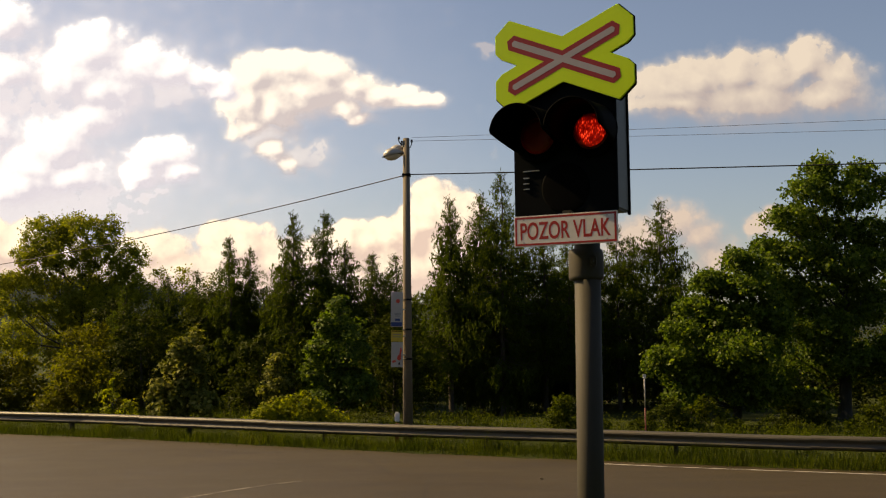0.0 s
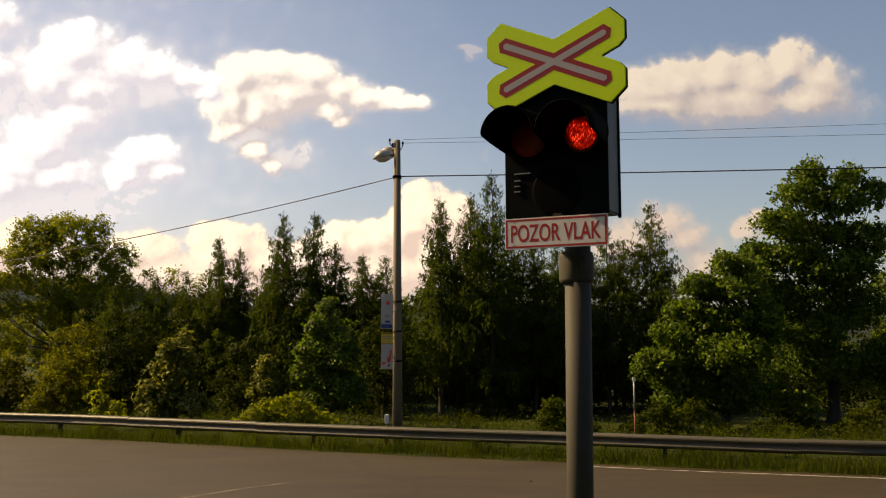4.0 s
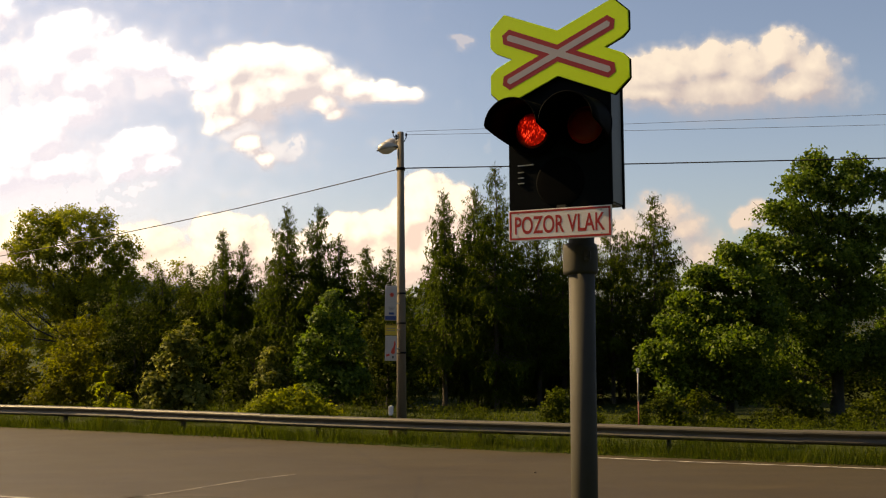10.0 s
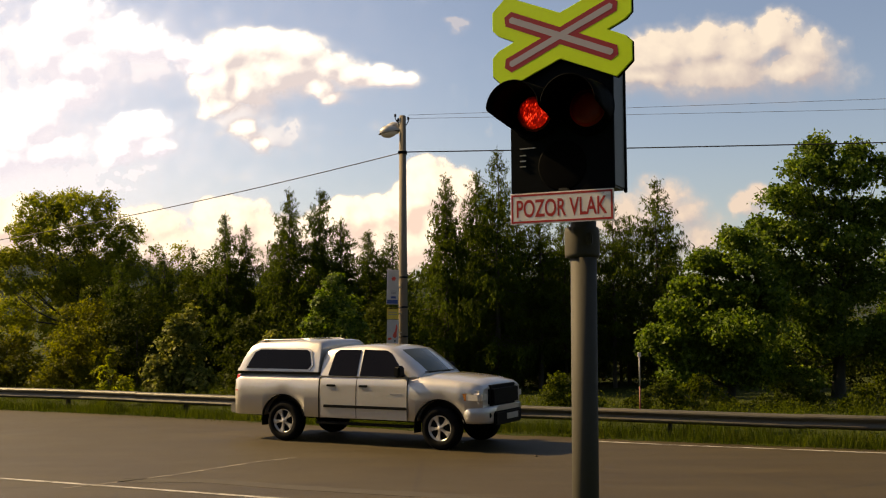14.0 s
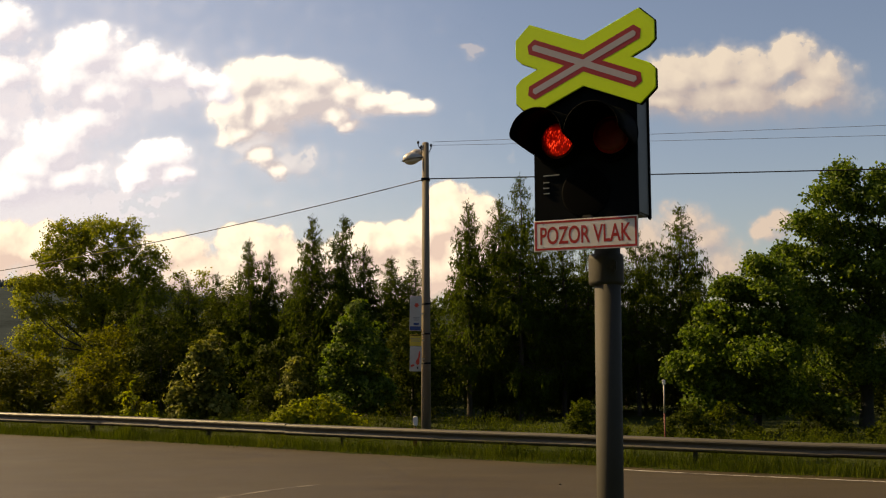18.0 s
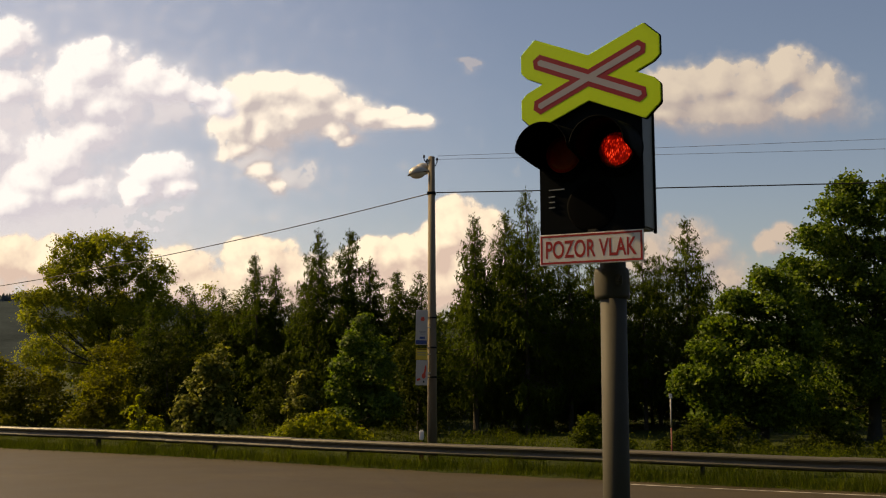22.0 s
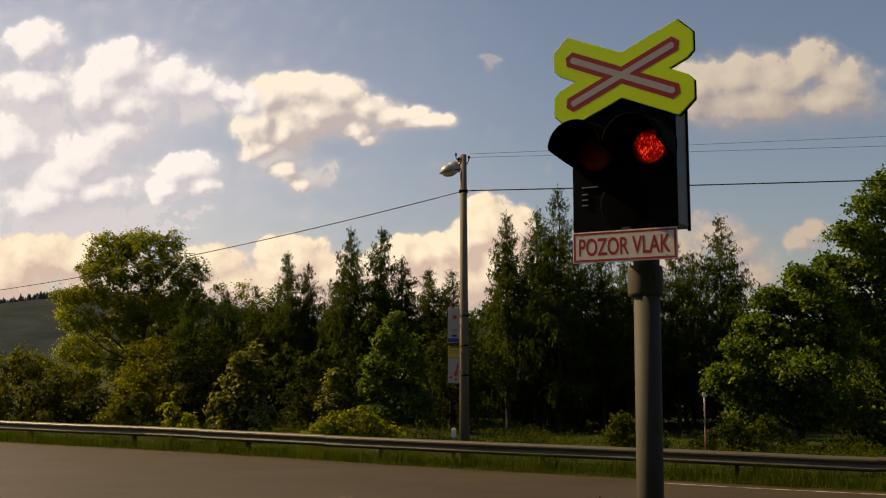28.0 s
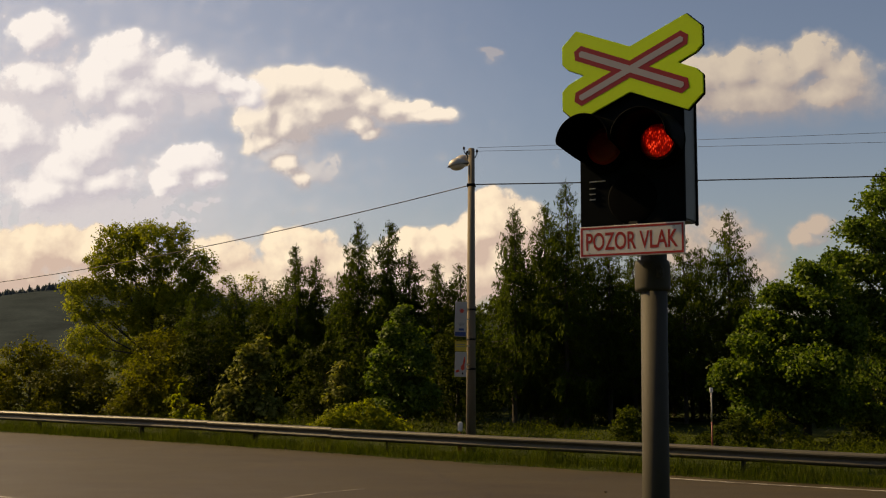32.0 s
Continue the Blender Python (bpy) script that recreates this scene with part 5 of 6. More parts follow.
# ---- lamp pole with wires and signs ----
def lamp_pole():
    p = thing("street_lamp", pose(-0.885, 23.3, 0, 0, 0.0, 0), "tall concrete street-lamp pole with two lamp heads and wires", "street lamp")
    part("pole", rod("pole", 0.118, 0.075, 7.25, CONCRETE, 20, 'Z', 0.01), p, (0, 0, -0.2), "tapered weathered concrete pole")
    for z in (1.95, 2.62, 3.3):
        part("strap", lathe("strap", [(0.113, -0.02), (0.113, 0.02), (0.106, 0.021)], TRIM, 20, 'Z'), p, (0, 0, z))
    for x0, y0, z0, ang in ((-0.31, -0.10, 6.66, -10), (-0.20, 0.24, 6.80, -10)):
        arm = tube_path("arm", [(0, 0, z0 + 0.02), (x0 * 0.35, y0 * 0.4, z0 + 0.07), (x0 * 0.75, y0 * 0.8, z0 + 0.05)], [0.028, 0.026, 0.024], LAMP_SHELL, 10)
        part("arm", arm, p)
        bm = bmesh.new()
        bmesh.ops.create_uvsphere(bm, u_segments=28, v_segments=14, radius=1)
        for v in bm.verts:
            taper = 1.0 - 0.25 * max(0, v.co.x)
            v.co.x, v.co.y, v.co.z = v.co.x * 0.22, v.co.y * 0.16 * taper, max(v.co.z, -0.25) * 0.15 * taper
        head = part("lamp_shell", done(bm, "lamp_shell", LAMP_SHELL, True), p, pose(x0, y0, z0, 0, ang, 0), "grey metal lamp shell")
        bm = bmesh.new()
        bmesh.ops.create_uvsphere(bm, u_segments=24, v_segments=12, radius=1)
        for v in bm.verts:
            v.co.x, v.co.y, v.co.z = v.co.x * 0.19, v.co.y * 0.13, min(v.co.z, 0.1) * 0.12
        part("diffuser", done(bm, "diffuser", DIFFUSER, True), head, (-0.01, 0, -0.022), "milky lamp bowl")
        part("rim", lathe("rim", [(0.2, -0.01), (0.2, 0.008)], TRIM, 24, 'Z'), head, Matrix.Translation((0, 0, -0.024)) @ Matrix.Diagonal((1.25, 0.62, 1, 1)))
    # hooks with insulators at the top
    for x0, z0 in ((-0.17, 7.0), (-0.10, 6.9), (0.13, 6.93)):
        hook = tube_path("insulator_hook", [(0, -0.02, z0 - 0.12), (x0 * 0.7, -0.02, z0 - 0.1), (x0, -0.02, z0 - 0.02), (x0, -0.02, z0 + 0.04)], [0.014, 0.013, 0.012, 0.011], TRIM, 8)
        hk = part("insulator_hook", hook, p)
        part("insulator", lathe("insulator", [(0.0, 0.0), (0.026, 0.004), (0.03, 0.025), (0.02, 0.035), (0.025, 0.05), (0.014, 0.066), (0.0, 0.07)], TRIM, 16, 'Z'), hk, (x0, -0.02, z0 + 0.02))
    part("wire_clamp", box("wire_clamp", (0.20, 0.24, 0.06), TRIM, 0.008), p, (0, 0, 6.18))
    return p


def wire(label, a, b, sag, r, material, cuts=24):
    pts = []
    for i in range(cuts + 1):
        f = i / cuts
        pts.append((a[0] + (b[0] - a[0]) * f, a[1] + (b[1] - a[1]) * f, a[2] + (b[2] - a[2]) * f - sag * 4 * f * (1 - f)))
    tagged(new("overhead_wire", tube_path("overhead_wire", pts, [r] * (cuts + 1), material, 6)), label, "wire", "overhead wires")


lamp_pole()
wire("thick black overhead cable sagging from the lamp pole", (-0.97, 23.3, 6.17), (-24.3, 36.4, 4.3), 0.42, 0.012, CABLE, 30)
wire("thick black overhead cable strung from the lamp pole", (-0.78, 23.3, 6.2), (30.0, 16.4, 5.75), 0.10, 0.014, CABLE, 30)
wire("thin grey overhead wire strung from the pole top", (-0.74, 23.28, 7.06), (30.0, 16.4, 6.70), 0.06, 0.0045, WIRE, 30)
wire("thin grey overhead wire strung from the pole top", (-0.74, 23.28, 6.98), (30.0, 16.4, 6.30), 0.10, 0.0045, WIRE, 30)


def stop_signs():
    """Three flat panels strapped to the pole on its left side, seen a little from the side."""
    for z0, z1, mat, name, lab in ((2.68, 3.47, POSTER_WHITE, "stop_sign", "white stop panel with red emblem and blue strip on the pole"),
                                   (2.345, 2.60, POSTER_YELLOW, "notice_board", "small yellow notice panel strapped to the pole"),
                                   (1.77, 2.335, POSTER_WHITE, "poster_panel", "white poster panel with red drawing strapped to the pole")):
        s = thing(name, pose(-1.115, 23.17, (z0 + z1) / 2, 0, 1.5, 0), lab, "sign")
        part("panel", box("panel", (0.27, 0.018, z1 - z0), mat, 0.004), s)
        part("bracket", box("bracket", (0.16, 0.03, 0.03), STEEL, 0.003), s, (0.12, 0.026, 0))
        f = -0.012
        if name == "stop_sign":
            part("blue_strip", box("blue_strip", (0.25, 0.004, 0.09), POSTER_BLUE, 0.001), s, (0, f, -0.335))
            part("blue_label", box("blue_label", (0.12, 0.004, 0.05), POSTER_BLUE, 0.001), s, (0.02, f, -0.235))
            star = [(0.062 * (1 if k % 2 == 0 else 0.6) * math.cos(radians(30 * k)), 0.062 * (1 if k % 2 == 0 else 0.6) * math.sin(radians(30 * k))) for k in range(12)]
            part("red_emblem", prism("red_emblem", star, 0.003, POSTER_RED), s, (0.02, f, 0.19), "red emblem")
            for k in range(3):
                part("text_bar", box("text_bar", (0.15 - 0.02 * k, 0.003, 0.012), WIRE, 0.0), s, (0.02, f, -0.09 - 0.03 * k))
        elif name == "notice_board":
            part("dark_bar", box("dark_bar", (0.24, 0.004, 0.02), TRIM, 0.001), s, (0, f, 0.11))
            for k in range(2):
                part("text_bar", box("text_bar", (0.2, 0.003, 0.014), WIRE, 0.0), s, (0, f, 0.03 - 0.05 * k))
        else:
            body = [(-0.03, -0.12), (0.02, -0.16), (0.06, -0.12), (0.055, -0.02), (0.075, 0.08), (0.055, 0.17), (0.035, 0.1), (0.02, 0.0), (-0.02, -0.06)]
            part("red_figure", prism("red_figure", body, 0.003, POSTER_RED), s, (0.03, f, 0.02), "red curved shape")
            part("red_figure", prism("red_figure", [(-0.04, 0), (0.03, 0.02), (0.05, -0.02), (-0.03, -0.05)], 0.003, POSTER_RED), s, (-0.07, f, -0.14), "red curved shape")
            part("foot_mark", box("foot_mark", (0.03, 0.003, 0.05), TRIM, 0.0), s, (0.05, f, -0.2))


stop_signs()

d = thing("delineator_post", pose(-1.12, 23.1, 0), "short roadside post with a white cap and dark red body", "road post")
part("body", box("body", (0.09, 0.07, 0.55), RUST_RED, 0.012, (0, 0, 0.24)), d, (0, 0, 0), "dark red post body")
part("cap", box("cap", (0.11, 0.09, 0.22), SIGN_WHITE, 0.02, (0, 0, 0.66)), d, (0, 0, 0), "white cap")
mk = thing("marker_pole", pose(4.36, 22.6, 0), "thin marker pole, white above and rusty red below", "marker pole")
part("lower_pole", rod("lower_pole", 0.018, 0.018, 0.9, RUST_RED, 12), mk, (0, 0, -0.05), "rusty red lower half")
part("upper_pole", rod("upper_pole", 0.018, 0.016, 0.70, PLATE_BAR, 12), mk, (0, 0, 0.85), "white upper half")
part("cap", box("cap", (0.07, 0.03, 0.1), SIGN_WHITE, 0.006), mk, (0, 0, 1.53))

bm = bmesh.new()
bmesh.ops.create_icosphere(bm, subdivisions=2, radius=0.024)
for v in bm.verts:
    v.co *= 1 + 0.35 * noise.noise(v.co * 30)
    v.co.z *= 0.7
tagged(new("stone", done(bm, "stone", SOIL, True), ), "small dark stone lying on the asphalt", "stone").matrix_world = pose(1.58, 17.42, 0.012)

# ---- the two cars ----
def shell(name, stations, material, caps=True, smooth=True):
    """A car skin: half outlines (y, z) from the sill to the middle of the top, mirrored and joined along x."""
    verts, faces = [], []
    n = len(stations[0][1])
    for x, half in stations:
        verts += [(x, -y, z) for y, z in half] + [(x, y, z) for y, z in half[-2::-1]]
    w = 2 * n - 1
    for i in range(len(stations) - 1):
        for k in range(w - 1):
            faces.append((i * w + k, (i + 1) * w + k, (i + 1) * w + k + 1, i * w + k + 1))
        faces.append((i * w + w - 1, (i + 1) * w + w - 1, (i + 1) * w, i * w))
    if caps:
        faces.append(tuple(range(w)))
        faces.append(tuple((len(stations) - 1) * w + k for k in reversed(range(w))))
    bm = bmesh.new()
    me = mesh_of(name, verts, faces, material)
    bm.from_mesh(me)
    bmesh.ops.recalc_face_normals(bm, faces=bm.faces[:])
    bm.to_mesh(me)
    bm.free()
    me.polygons.foreach_set("use_smooth", [smooth and len(p.vertices) == 4 for p in me.polygons])
    return me


def lay(name, outline, skin, material, sides=(-1, 1), proud=0.006):
    """A thin panel that follows a car's flank: outline in x, z; skin(x, z) gives the half width."""
    verts, faces = [], []
    for s in sides:
        b, n = len(verts), len(outline)
        verts += [(x, s * (skin(x, z) + proud), z) for x, z in outline] + [(x, s * (skin(x, z) - 0.02), z) for x, z in outline]
        faces.append(tuple(range(b, b + n)) if s < 0 else tuple(reversed(range(b, b + n))))
        for k in range(n):
            faces.append((b + k, b + n + k, b + n + (k + 1) % n, b + (k + 1) % n))
    return mesh_of(name, verts, faces, material)


def door_skin(name, x0, x1, zs, skin, material, s, cut=0.0, proud=0.017):
    """A door panel that follows the flank, with a dark seam standing a little proud round it."""
    xs = np.linspace(x0, x1, 7)
    verts = [(x + cut * max(0.0, zs[-1] - 0.25 - z), s * (skin(x, z) + proud), z) for z in zs for x in xs]
    faces = []
    for i in range(len(zs) - 1):
        for k in range(6):
            q = (i * 7 + k, i * 7 + k + 1, i * 7 + k + 8, i * 7 + k + 7)
            faces.append(q if s < 0 else q[::-1])
    return mesh_of(name, verts, faces, material, True)


def seam(name, x, z0, z1, skin, s, proud=0.0185, wide=0.014):
    zs = np.linspace(z0, z1, 7)
    verts = [(x + d, s * (skin(x, z) + proud), z) for z in zs for d in (-wide / 2, wide / 2)]
    faces = [(2 * i, 2 * i + 1, 2 * i + 3, 2 * i + 2) if s < 0 else (2 * i + 2, 2 * i + 3, 2 * i + 1, 2 * i) for i in range(6)]
    return mesh_of(name, verts, faces, TRIM)


def wheel_parts(car, x, y, r, rim, width, spokes):
    """A wheel with tyre and spoked rim; its outer face looks away from the car."""
    out = 1 if y > 0 else -1
    w = part("wheel", lathe("wheel", [(0.0, -width * 0.3), (rim * 0.98, -width * 0.3), (rim * 0.98, width * 0.3), (0.0, width * 0.3)], TRIM, 24), car, (x, y, r), "alloy wheel with black tyre")
    h = width / 2
    part("tyre", lathe("tyre", [(rim, -h * 0.8), (rim + 0.012, -h), (r - 0.05, -h * 1.02), (r - 0.015, -h * 0.85), (r, -h * 0.5), (r, h * 0.5), (r - 0.015, h * 0.85), (r - 0.05, h * 1.02), (rim + 0.012, h), (rim, h * 0.8)], RUBBER, 40), w)
    verts, faces = [], []
    face = out * (h * 0.92)
    for k in range(spokes):
        a = 2 * math.pi * k / spokes
        for (rr, half, dep) in ((rim * 0.16, 0.42, 0.0), (rim * 0.55, 0.20, 0.008), (rim * 0.97, 0.24, 0.0)):
            for sgn in (-1, 1):
                for back in (0, 1):
                    b = a + sgn * half * (rim * 0.5 / rr if rr < rim * 0.5 else 1) * (0.42 if rr < rim * 0.5 else 1)
                    verts.append((rr * math.cos(b), face - out * (dep + back * 0.035), rr * math.sin(b)))
        q = k * 12
        for i in (0, 4):
            faces += [(q + i, q + i + 2, q + i + 6, q + i + 4), (q + i, q + i + 4, q + i + 5, q + i + 1), (q + i + 2, q + i + 3, q + i + 7, q + i + 6)]
    part("spokes", mesh_of("spokes", verts, faces, ALLOY), w, None, "silver alloy spokes")
    part("rim", lathe("rim", [(rim * 0.90, face - out * 0.05), (rim * 0.96, face - out * 0.005), (rim * 1.03, face), (rim * 1.04, face - out * 0.02)], ALLOY, 40), w)
    part("hub_cap", lathe("hub_cap", [(0.0, face + out * 0.004), (rim * 0.17, face + out * 0.002), (rim * 0.24, face - out * 0.012), (rim * 0.25, face - out * 0.04)], ALLOY, 20), w)
    return w


def arch(x, centres, radius, zc, sill):
    z = sill
    for c in centres:
        if abs(x - c) < radius:
            z = max(z, zc + math.sqrt(radius ** 2 - (x - c) ** 2))
    return z


def lerp_table(table, x):
    return float(np.interp(x, [t[0] for t in table], [t[1] for t in table]))


def fine_steps(x0, x1, centres, radius):
    xs = list(np.arange(x0, x1, 0.07)) + [x1]
    for c in centres:
        xs += [c + radius * math.sin(radians(a)) for a in range(-90, 91, 9)] + [c - radius * 1.003, c + radius * 1.003]
    xs = sorted(round(float(v), 4) for v in xs if x0 <= v <= x1)
    return [x for i, x in enumerate(xs) if i == 0 or x - xs[i - 1] > 0.0015]


def arch_lip(name, c, s, radius, zc, skin, material, sill):
    verts, faces = [], []
    b = 0
    lo = math.degrees(math.asin((sill - zc) / radius))
    steps = 22
    for k in range(steps + 1):
        a = radians(lo + (180 - 2 * lo) * k / steps)
        for rr, out in ((radius - 0.006, -0.05), (radius - 0.006, 0.008), (radius + 0.018, 0.007), (radius + 0.022, -0.004)):
            x, z = c + rr * math.cos(a), zc + rr * math.sin(a)
            verts.append((x, s * (skin(x, min(z, 0.9)) + out), z))
    for k in range(steps):
        for j in range(3):
            q = (b + k * 4 + j, b + (k + 1) * 4 + j, b + (k + 1) * 4 + j + 1, b + k * 4 + j + 1)
            faces.append(q if s > 0 else q[::-1])
    return mesh_of(name, verts, faces, material, True)


def pickup():
    """Silver crew-cab pickup with a canopy over the bed; x points forward."""
    car = thing("pickup_truck", pose(0, 0, 0), "silver crew-cab pickup truck with matching bed canopy, driving", "truck")
    ax, rad = (-1.785, 1.785), 0.525
    top = [(-3.02, 1.33), (-2.9, 1.37), (-0.92, 1.37), (-0.88, 1.34), (1.2, 1.33), (1.5, 1.335), (2.0, 1.30), (2.4, 1.255), (2.56, 1.215), (2.62, 1.15)]
    wid = [(-3.02, 0.95), (-2.9, 0.985), (-1.0, 0.99), (1.6, 0.99), (2.2, 0.975), (2.45, 0.93), (2.62, 0.84)]

    def skin(x, z):
        w = lerp_table(wid, x)
        return w - 0.10 * max(0, (0.62 - z)) - 0.020 * max(0.0, (z - 0.95)) / 0.4 - 0.45 * max(0.0, z - 1.21)
    st = []
    for x in fine_steps(-3.02, 2.62, ax, rad):
        t, zb = lerp_table(top, x), arch(x, ax, rad, 0.40, 0.50)
        hood = 0.055 * min(1, max(0, (x - 1.0) / 0.6)) if x < 2.5 else 0.03
        zm = max(zb + 0.03, 0.95)
        st.append((x, [(skin(x, zb) - 0.05, zb), (skin(x, zb + 0.01), zb + 0.012), (skin(x, zm) + 0.012, zm), (skin(x, t - 0.16) + 0.008, max(t - 0.15, zm + 0.01)), (skin(x, t) - 0.012, t - 0.02), (skin(x, t) - 0.10, t),
                       (skin(x, t) - 0.36, t + hood * 0.55), (skin(x, t) - 0.48, t + hood), (0, t + hood * 1.1)]))
    part("body", shell("body", st, SILVER), car, None, "silver painted body")
    part("underbody", box("underbody", (5.2, 1.30, 0.34), TRIM, 0.03, (-0.15, 0, 0.62)), car)
    part("wheel_housing", box("wheel_housing", (1.1, 1.62, 0.62), TRIM, 0.05, (1.785, 0, 0.80)), car)
    part("wheel_housing", box("wheel_housing", (1.1, 1.62, 0.62), TRIM, 0.05, (-1.785, 0, 0.80)), car)
    for c in ax:
        for s in (-1, 1):
            part("arch_trim", arch_lip("arch_trim", c, s, rad, 0.40, skin, TRIM, 0.50), car, None, "black arch edge")
    # cab
    roof = [(-0.90, 1.72), (-0.84, 1.83), (-0.6, 1.89), (0.1, 1.925), (0.50, 1.90), (0.68, 1.85), (0.98, 1.64), (1.34, 1.345)]

    def cab_skin(x, z):
        return 0.955 - 0.36 * (z - 1.32) - 0.14 * max(0, x - 0.9)
    st = []
    for x in [-0.90, -0.88, -0.84, -0.72, -0.5, -0.2, 0.1, 0.4, 0.55, 0.68, 0.8, 0.92, 1.04, 1.16, 1.28, 1.34]:
        t = lerp_table(roof, x)
        a, b = cab_skin(x, 1.30), cab_skin(x, t - 0.05)
        st.append((x, [(a, 1.30), (cab_skin(x, 1.34), 1.335), ((a + b) / 2 + 0.005, (1.30 + t - 0.05) / 2), (b, t - 0.05), (b - 0.05, t - 0.008), (b - 0.25, t + 0.012), (0, t + 0.03)]))
    part("cab", shell("cab", st, SILVER), car, None, "silver cab with raked windscreen")
    wind = []
    for f in np.linspace(0, 1, 7):
        x = 0.73 + 0.58 * f
        z, w = lerp_table(roof, x) + 0.03, 0.63 + 0.14 * f
        wind.append([(x + 0.012 - 0.06 * (y / 0.8) ** 2, y, z + 0.006 - 0.035 * (abs(y) / 0.75) ** 2.2) for y in np.linspace(-w, w, 9)])
    vs = [p for row in wind for p in row]
    part("windscreen", mesh_of("windscreen", vs, [(i * 9 + k, (i + 1) * 9 + k, (i + 1) * 9 + k + 1, i * 9 + k + 1) for i in range(6) for k in range(8)], SCREEN_GLASS, True), car, None, "raked windscreen with a dull sky reflection put into its colour")
    for s in (-1, 1):
        part("rear_door_window", lay("rear_door_window", [(-0.70, 1.335), (-0.05, 1.33), (-0.045, 1.835), (-0.52, 1.835), (-0.63, 1.77)], cab_skin, CAR_GLASS, (s,), 0.02), car)
        part("front_door_window", lay("front_door_window", [(0.03, 1.335), (0.99, 1.33), (0.94, 1.47), (0.66, 1.775), (0.54, 1.83), (0.04, 1.84)], cab_skin, CAR_GLASS, (s,), 0.02), car)
        door = part("front_door", door_skin("front_door", -0.02, 1.10, (0.515, 0.6, 0.75, 0.95, 1.12, 1.20, 1.31), skin, SILVER, s), car)
        part("door_seam", seam("door_seam", 1.11, 0.52, 1.30, skin, s), car)
        part("door_seam", seam("door_seam", -0.03, 0.52, 1.30, skin, s), car)
        part("door_handle", box("door_handle", (0.20, 0.03, 0.045), TRIM, 0.01, (0.13, s * 1.0, 1.14)), door, None, "black door handle")
        door = part("rear_door", door_skin("rear_door", -0.86, -0.04, (0.515, 0.6, 0.75, 0.95, 1.12, 1.20, 1.31), skin, SILVER, s), car)
        part("door_handle", box("door_handle", (0.20, 0.03, 0.045), TRIM, 0.01, (-0.62, s * 1.0, 1.14)), door, None, "black door handle")
        part("side_moulding", lay("side_moulding", [(-0.78, 0.71), (1.08, 0.71), (1.10, 0.735), (1.08, 0.765), (-0.78, 0.765)], skin, TRIM, (s,), 0.032), car, None, "black side moulding")
        part("badge", lay("badge", [(0.74, 0.99), (1.0, 0.99), (1.0, 1.015), (0.74, 1.015)], skin, WIRE, (s,), 0.024), car, None, "small dark badge strip")
        part("body_gap", seam("body_gap", -0.895, 0.51, 1.36, skin, s, 0.020, 0.034), car, None, "dark gap between cab and bed")
        part("side_step", box("side_step", (2.2, 0.14, 0.05), TRIM, 0.015, (0.1, s * 0.90, 0.40)), car, None, "black side step")
        mirror = part("mirror", box("mirror", (0.13, 0.22, 0.22), TRIM, 0.035, (0.98, s * 1.07, 1.44), 3), car, None, "black door mirror")
        part("mirror_arm", box("mirror_arm", (0.06, 0.16, 0.04), TRIM, 0.01, (1.0, s * 0.95, 1.36)), mirror)
        lamp = part("headlight", box("headlight", (0.42, 0.36, 0.25), LAMP_GLASS, 0.07, (2.43, s * 0.785, 0.985), 3), car, None, "clear headlight")
        part("turn_signal", box("turn_signal", (0.09, 0.03, 0.15), AMBER, 0.012, (2.30, s * 0.955, 0.985)), lamp, None, "amber turn signal")
        part("tail_light", lay("tail_light", [(-3.015, 0.98), (-2.93, 0.98), (-2.93, 1.31), (-3.01, 1.31)], skin, TAIL_RED, (s,), 0.014), car, None, "red tail light")
        part("canopy_window", lay("canopy_window", [(-2.74, 1.45), (-1.20, 1.44), (-1.13, 1.53), (-1.20, 1.79), (-1.28, 1.83), (-2.42, 1.83), (-2.56, 1.77)], canopy_skin, CAR_GLASS, (s,), 0.022), car, None, "dark canopy side window")
        part("window_frame", lay("window_frame", [(-2.80, 1.425), (-1.18, 1.415), (-1.08, 1.52), (-1.16, 1.81), (-1.27, 1.86), (-2.44, 1.86), (-2.62, 1.785)], canopy_skin, SILVER, (s,), 0.016), car, None, "raised silver window surround")
        part("fender_flap", box("fender_flap", (0.02, 0.26, 0.26), RUBBER, 0.004, (1.24, s * 0.83, 0.42)), car)
        part("fender_flap", box("fender_flap", (0.02, 0.26, 0.26), RUBBER, 0.004, (-2.32, s * 0.83, 0.42)), car)
        rail = tube_path("roof_rail", [(-2.62, s * 0.66, 1.955), (-2.5, s * 0.66, 2.01), (-1.5, s * 0.66, 2.03), (-1.3, s * 0.66, 1.99)], [0.022] * 4, SILVER, 8)
        part("roof_rail", rail, car)
        for x in (-2.40, -1.62):
            part("rail_foot", box("rail_foot", (0.14, 0.06, 0.035), TRIM, 0.008, (x, s * 0.69, 2.0)), car)
    # canopy
    ctop = [(-3.03, 1.42), (-2.86, 1.72), (-2.70, 1.92), (-2.55, 1.985), (-1.6, 2.03), (-1.05, 2.01), (-0.98, 1.97), (-0.935, 1.88)]
    st = []
    for x in (-3.03, -2.95, -2.86, -2.78, -2.70, -2.62, -2.55, -2.3, -2.0, -1.6, -1.3, -1.05, -1.0, -0.96, -0.935):
        t = lerp_table(ctop, x)
        b = canopy_skin(x, t - 0.06)
        st.append((x, [(canopy_skin(x, 1.375), 1.375), (canopy_skin(x, 1.4), 1.40), (canopy_skin(x, (1.4 + t) / 2) + 0.006, (1.38 + t) / 2), (b, t - 0.06), (b - 0.06, t - 0.012), (b - 0.3, t + 0.012), (0, t + 0.02)]))
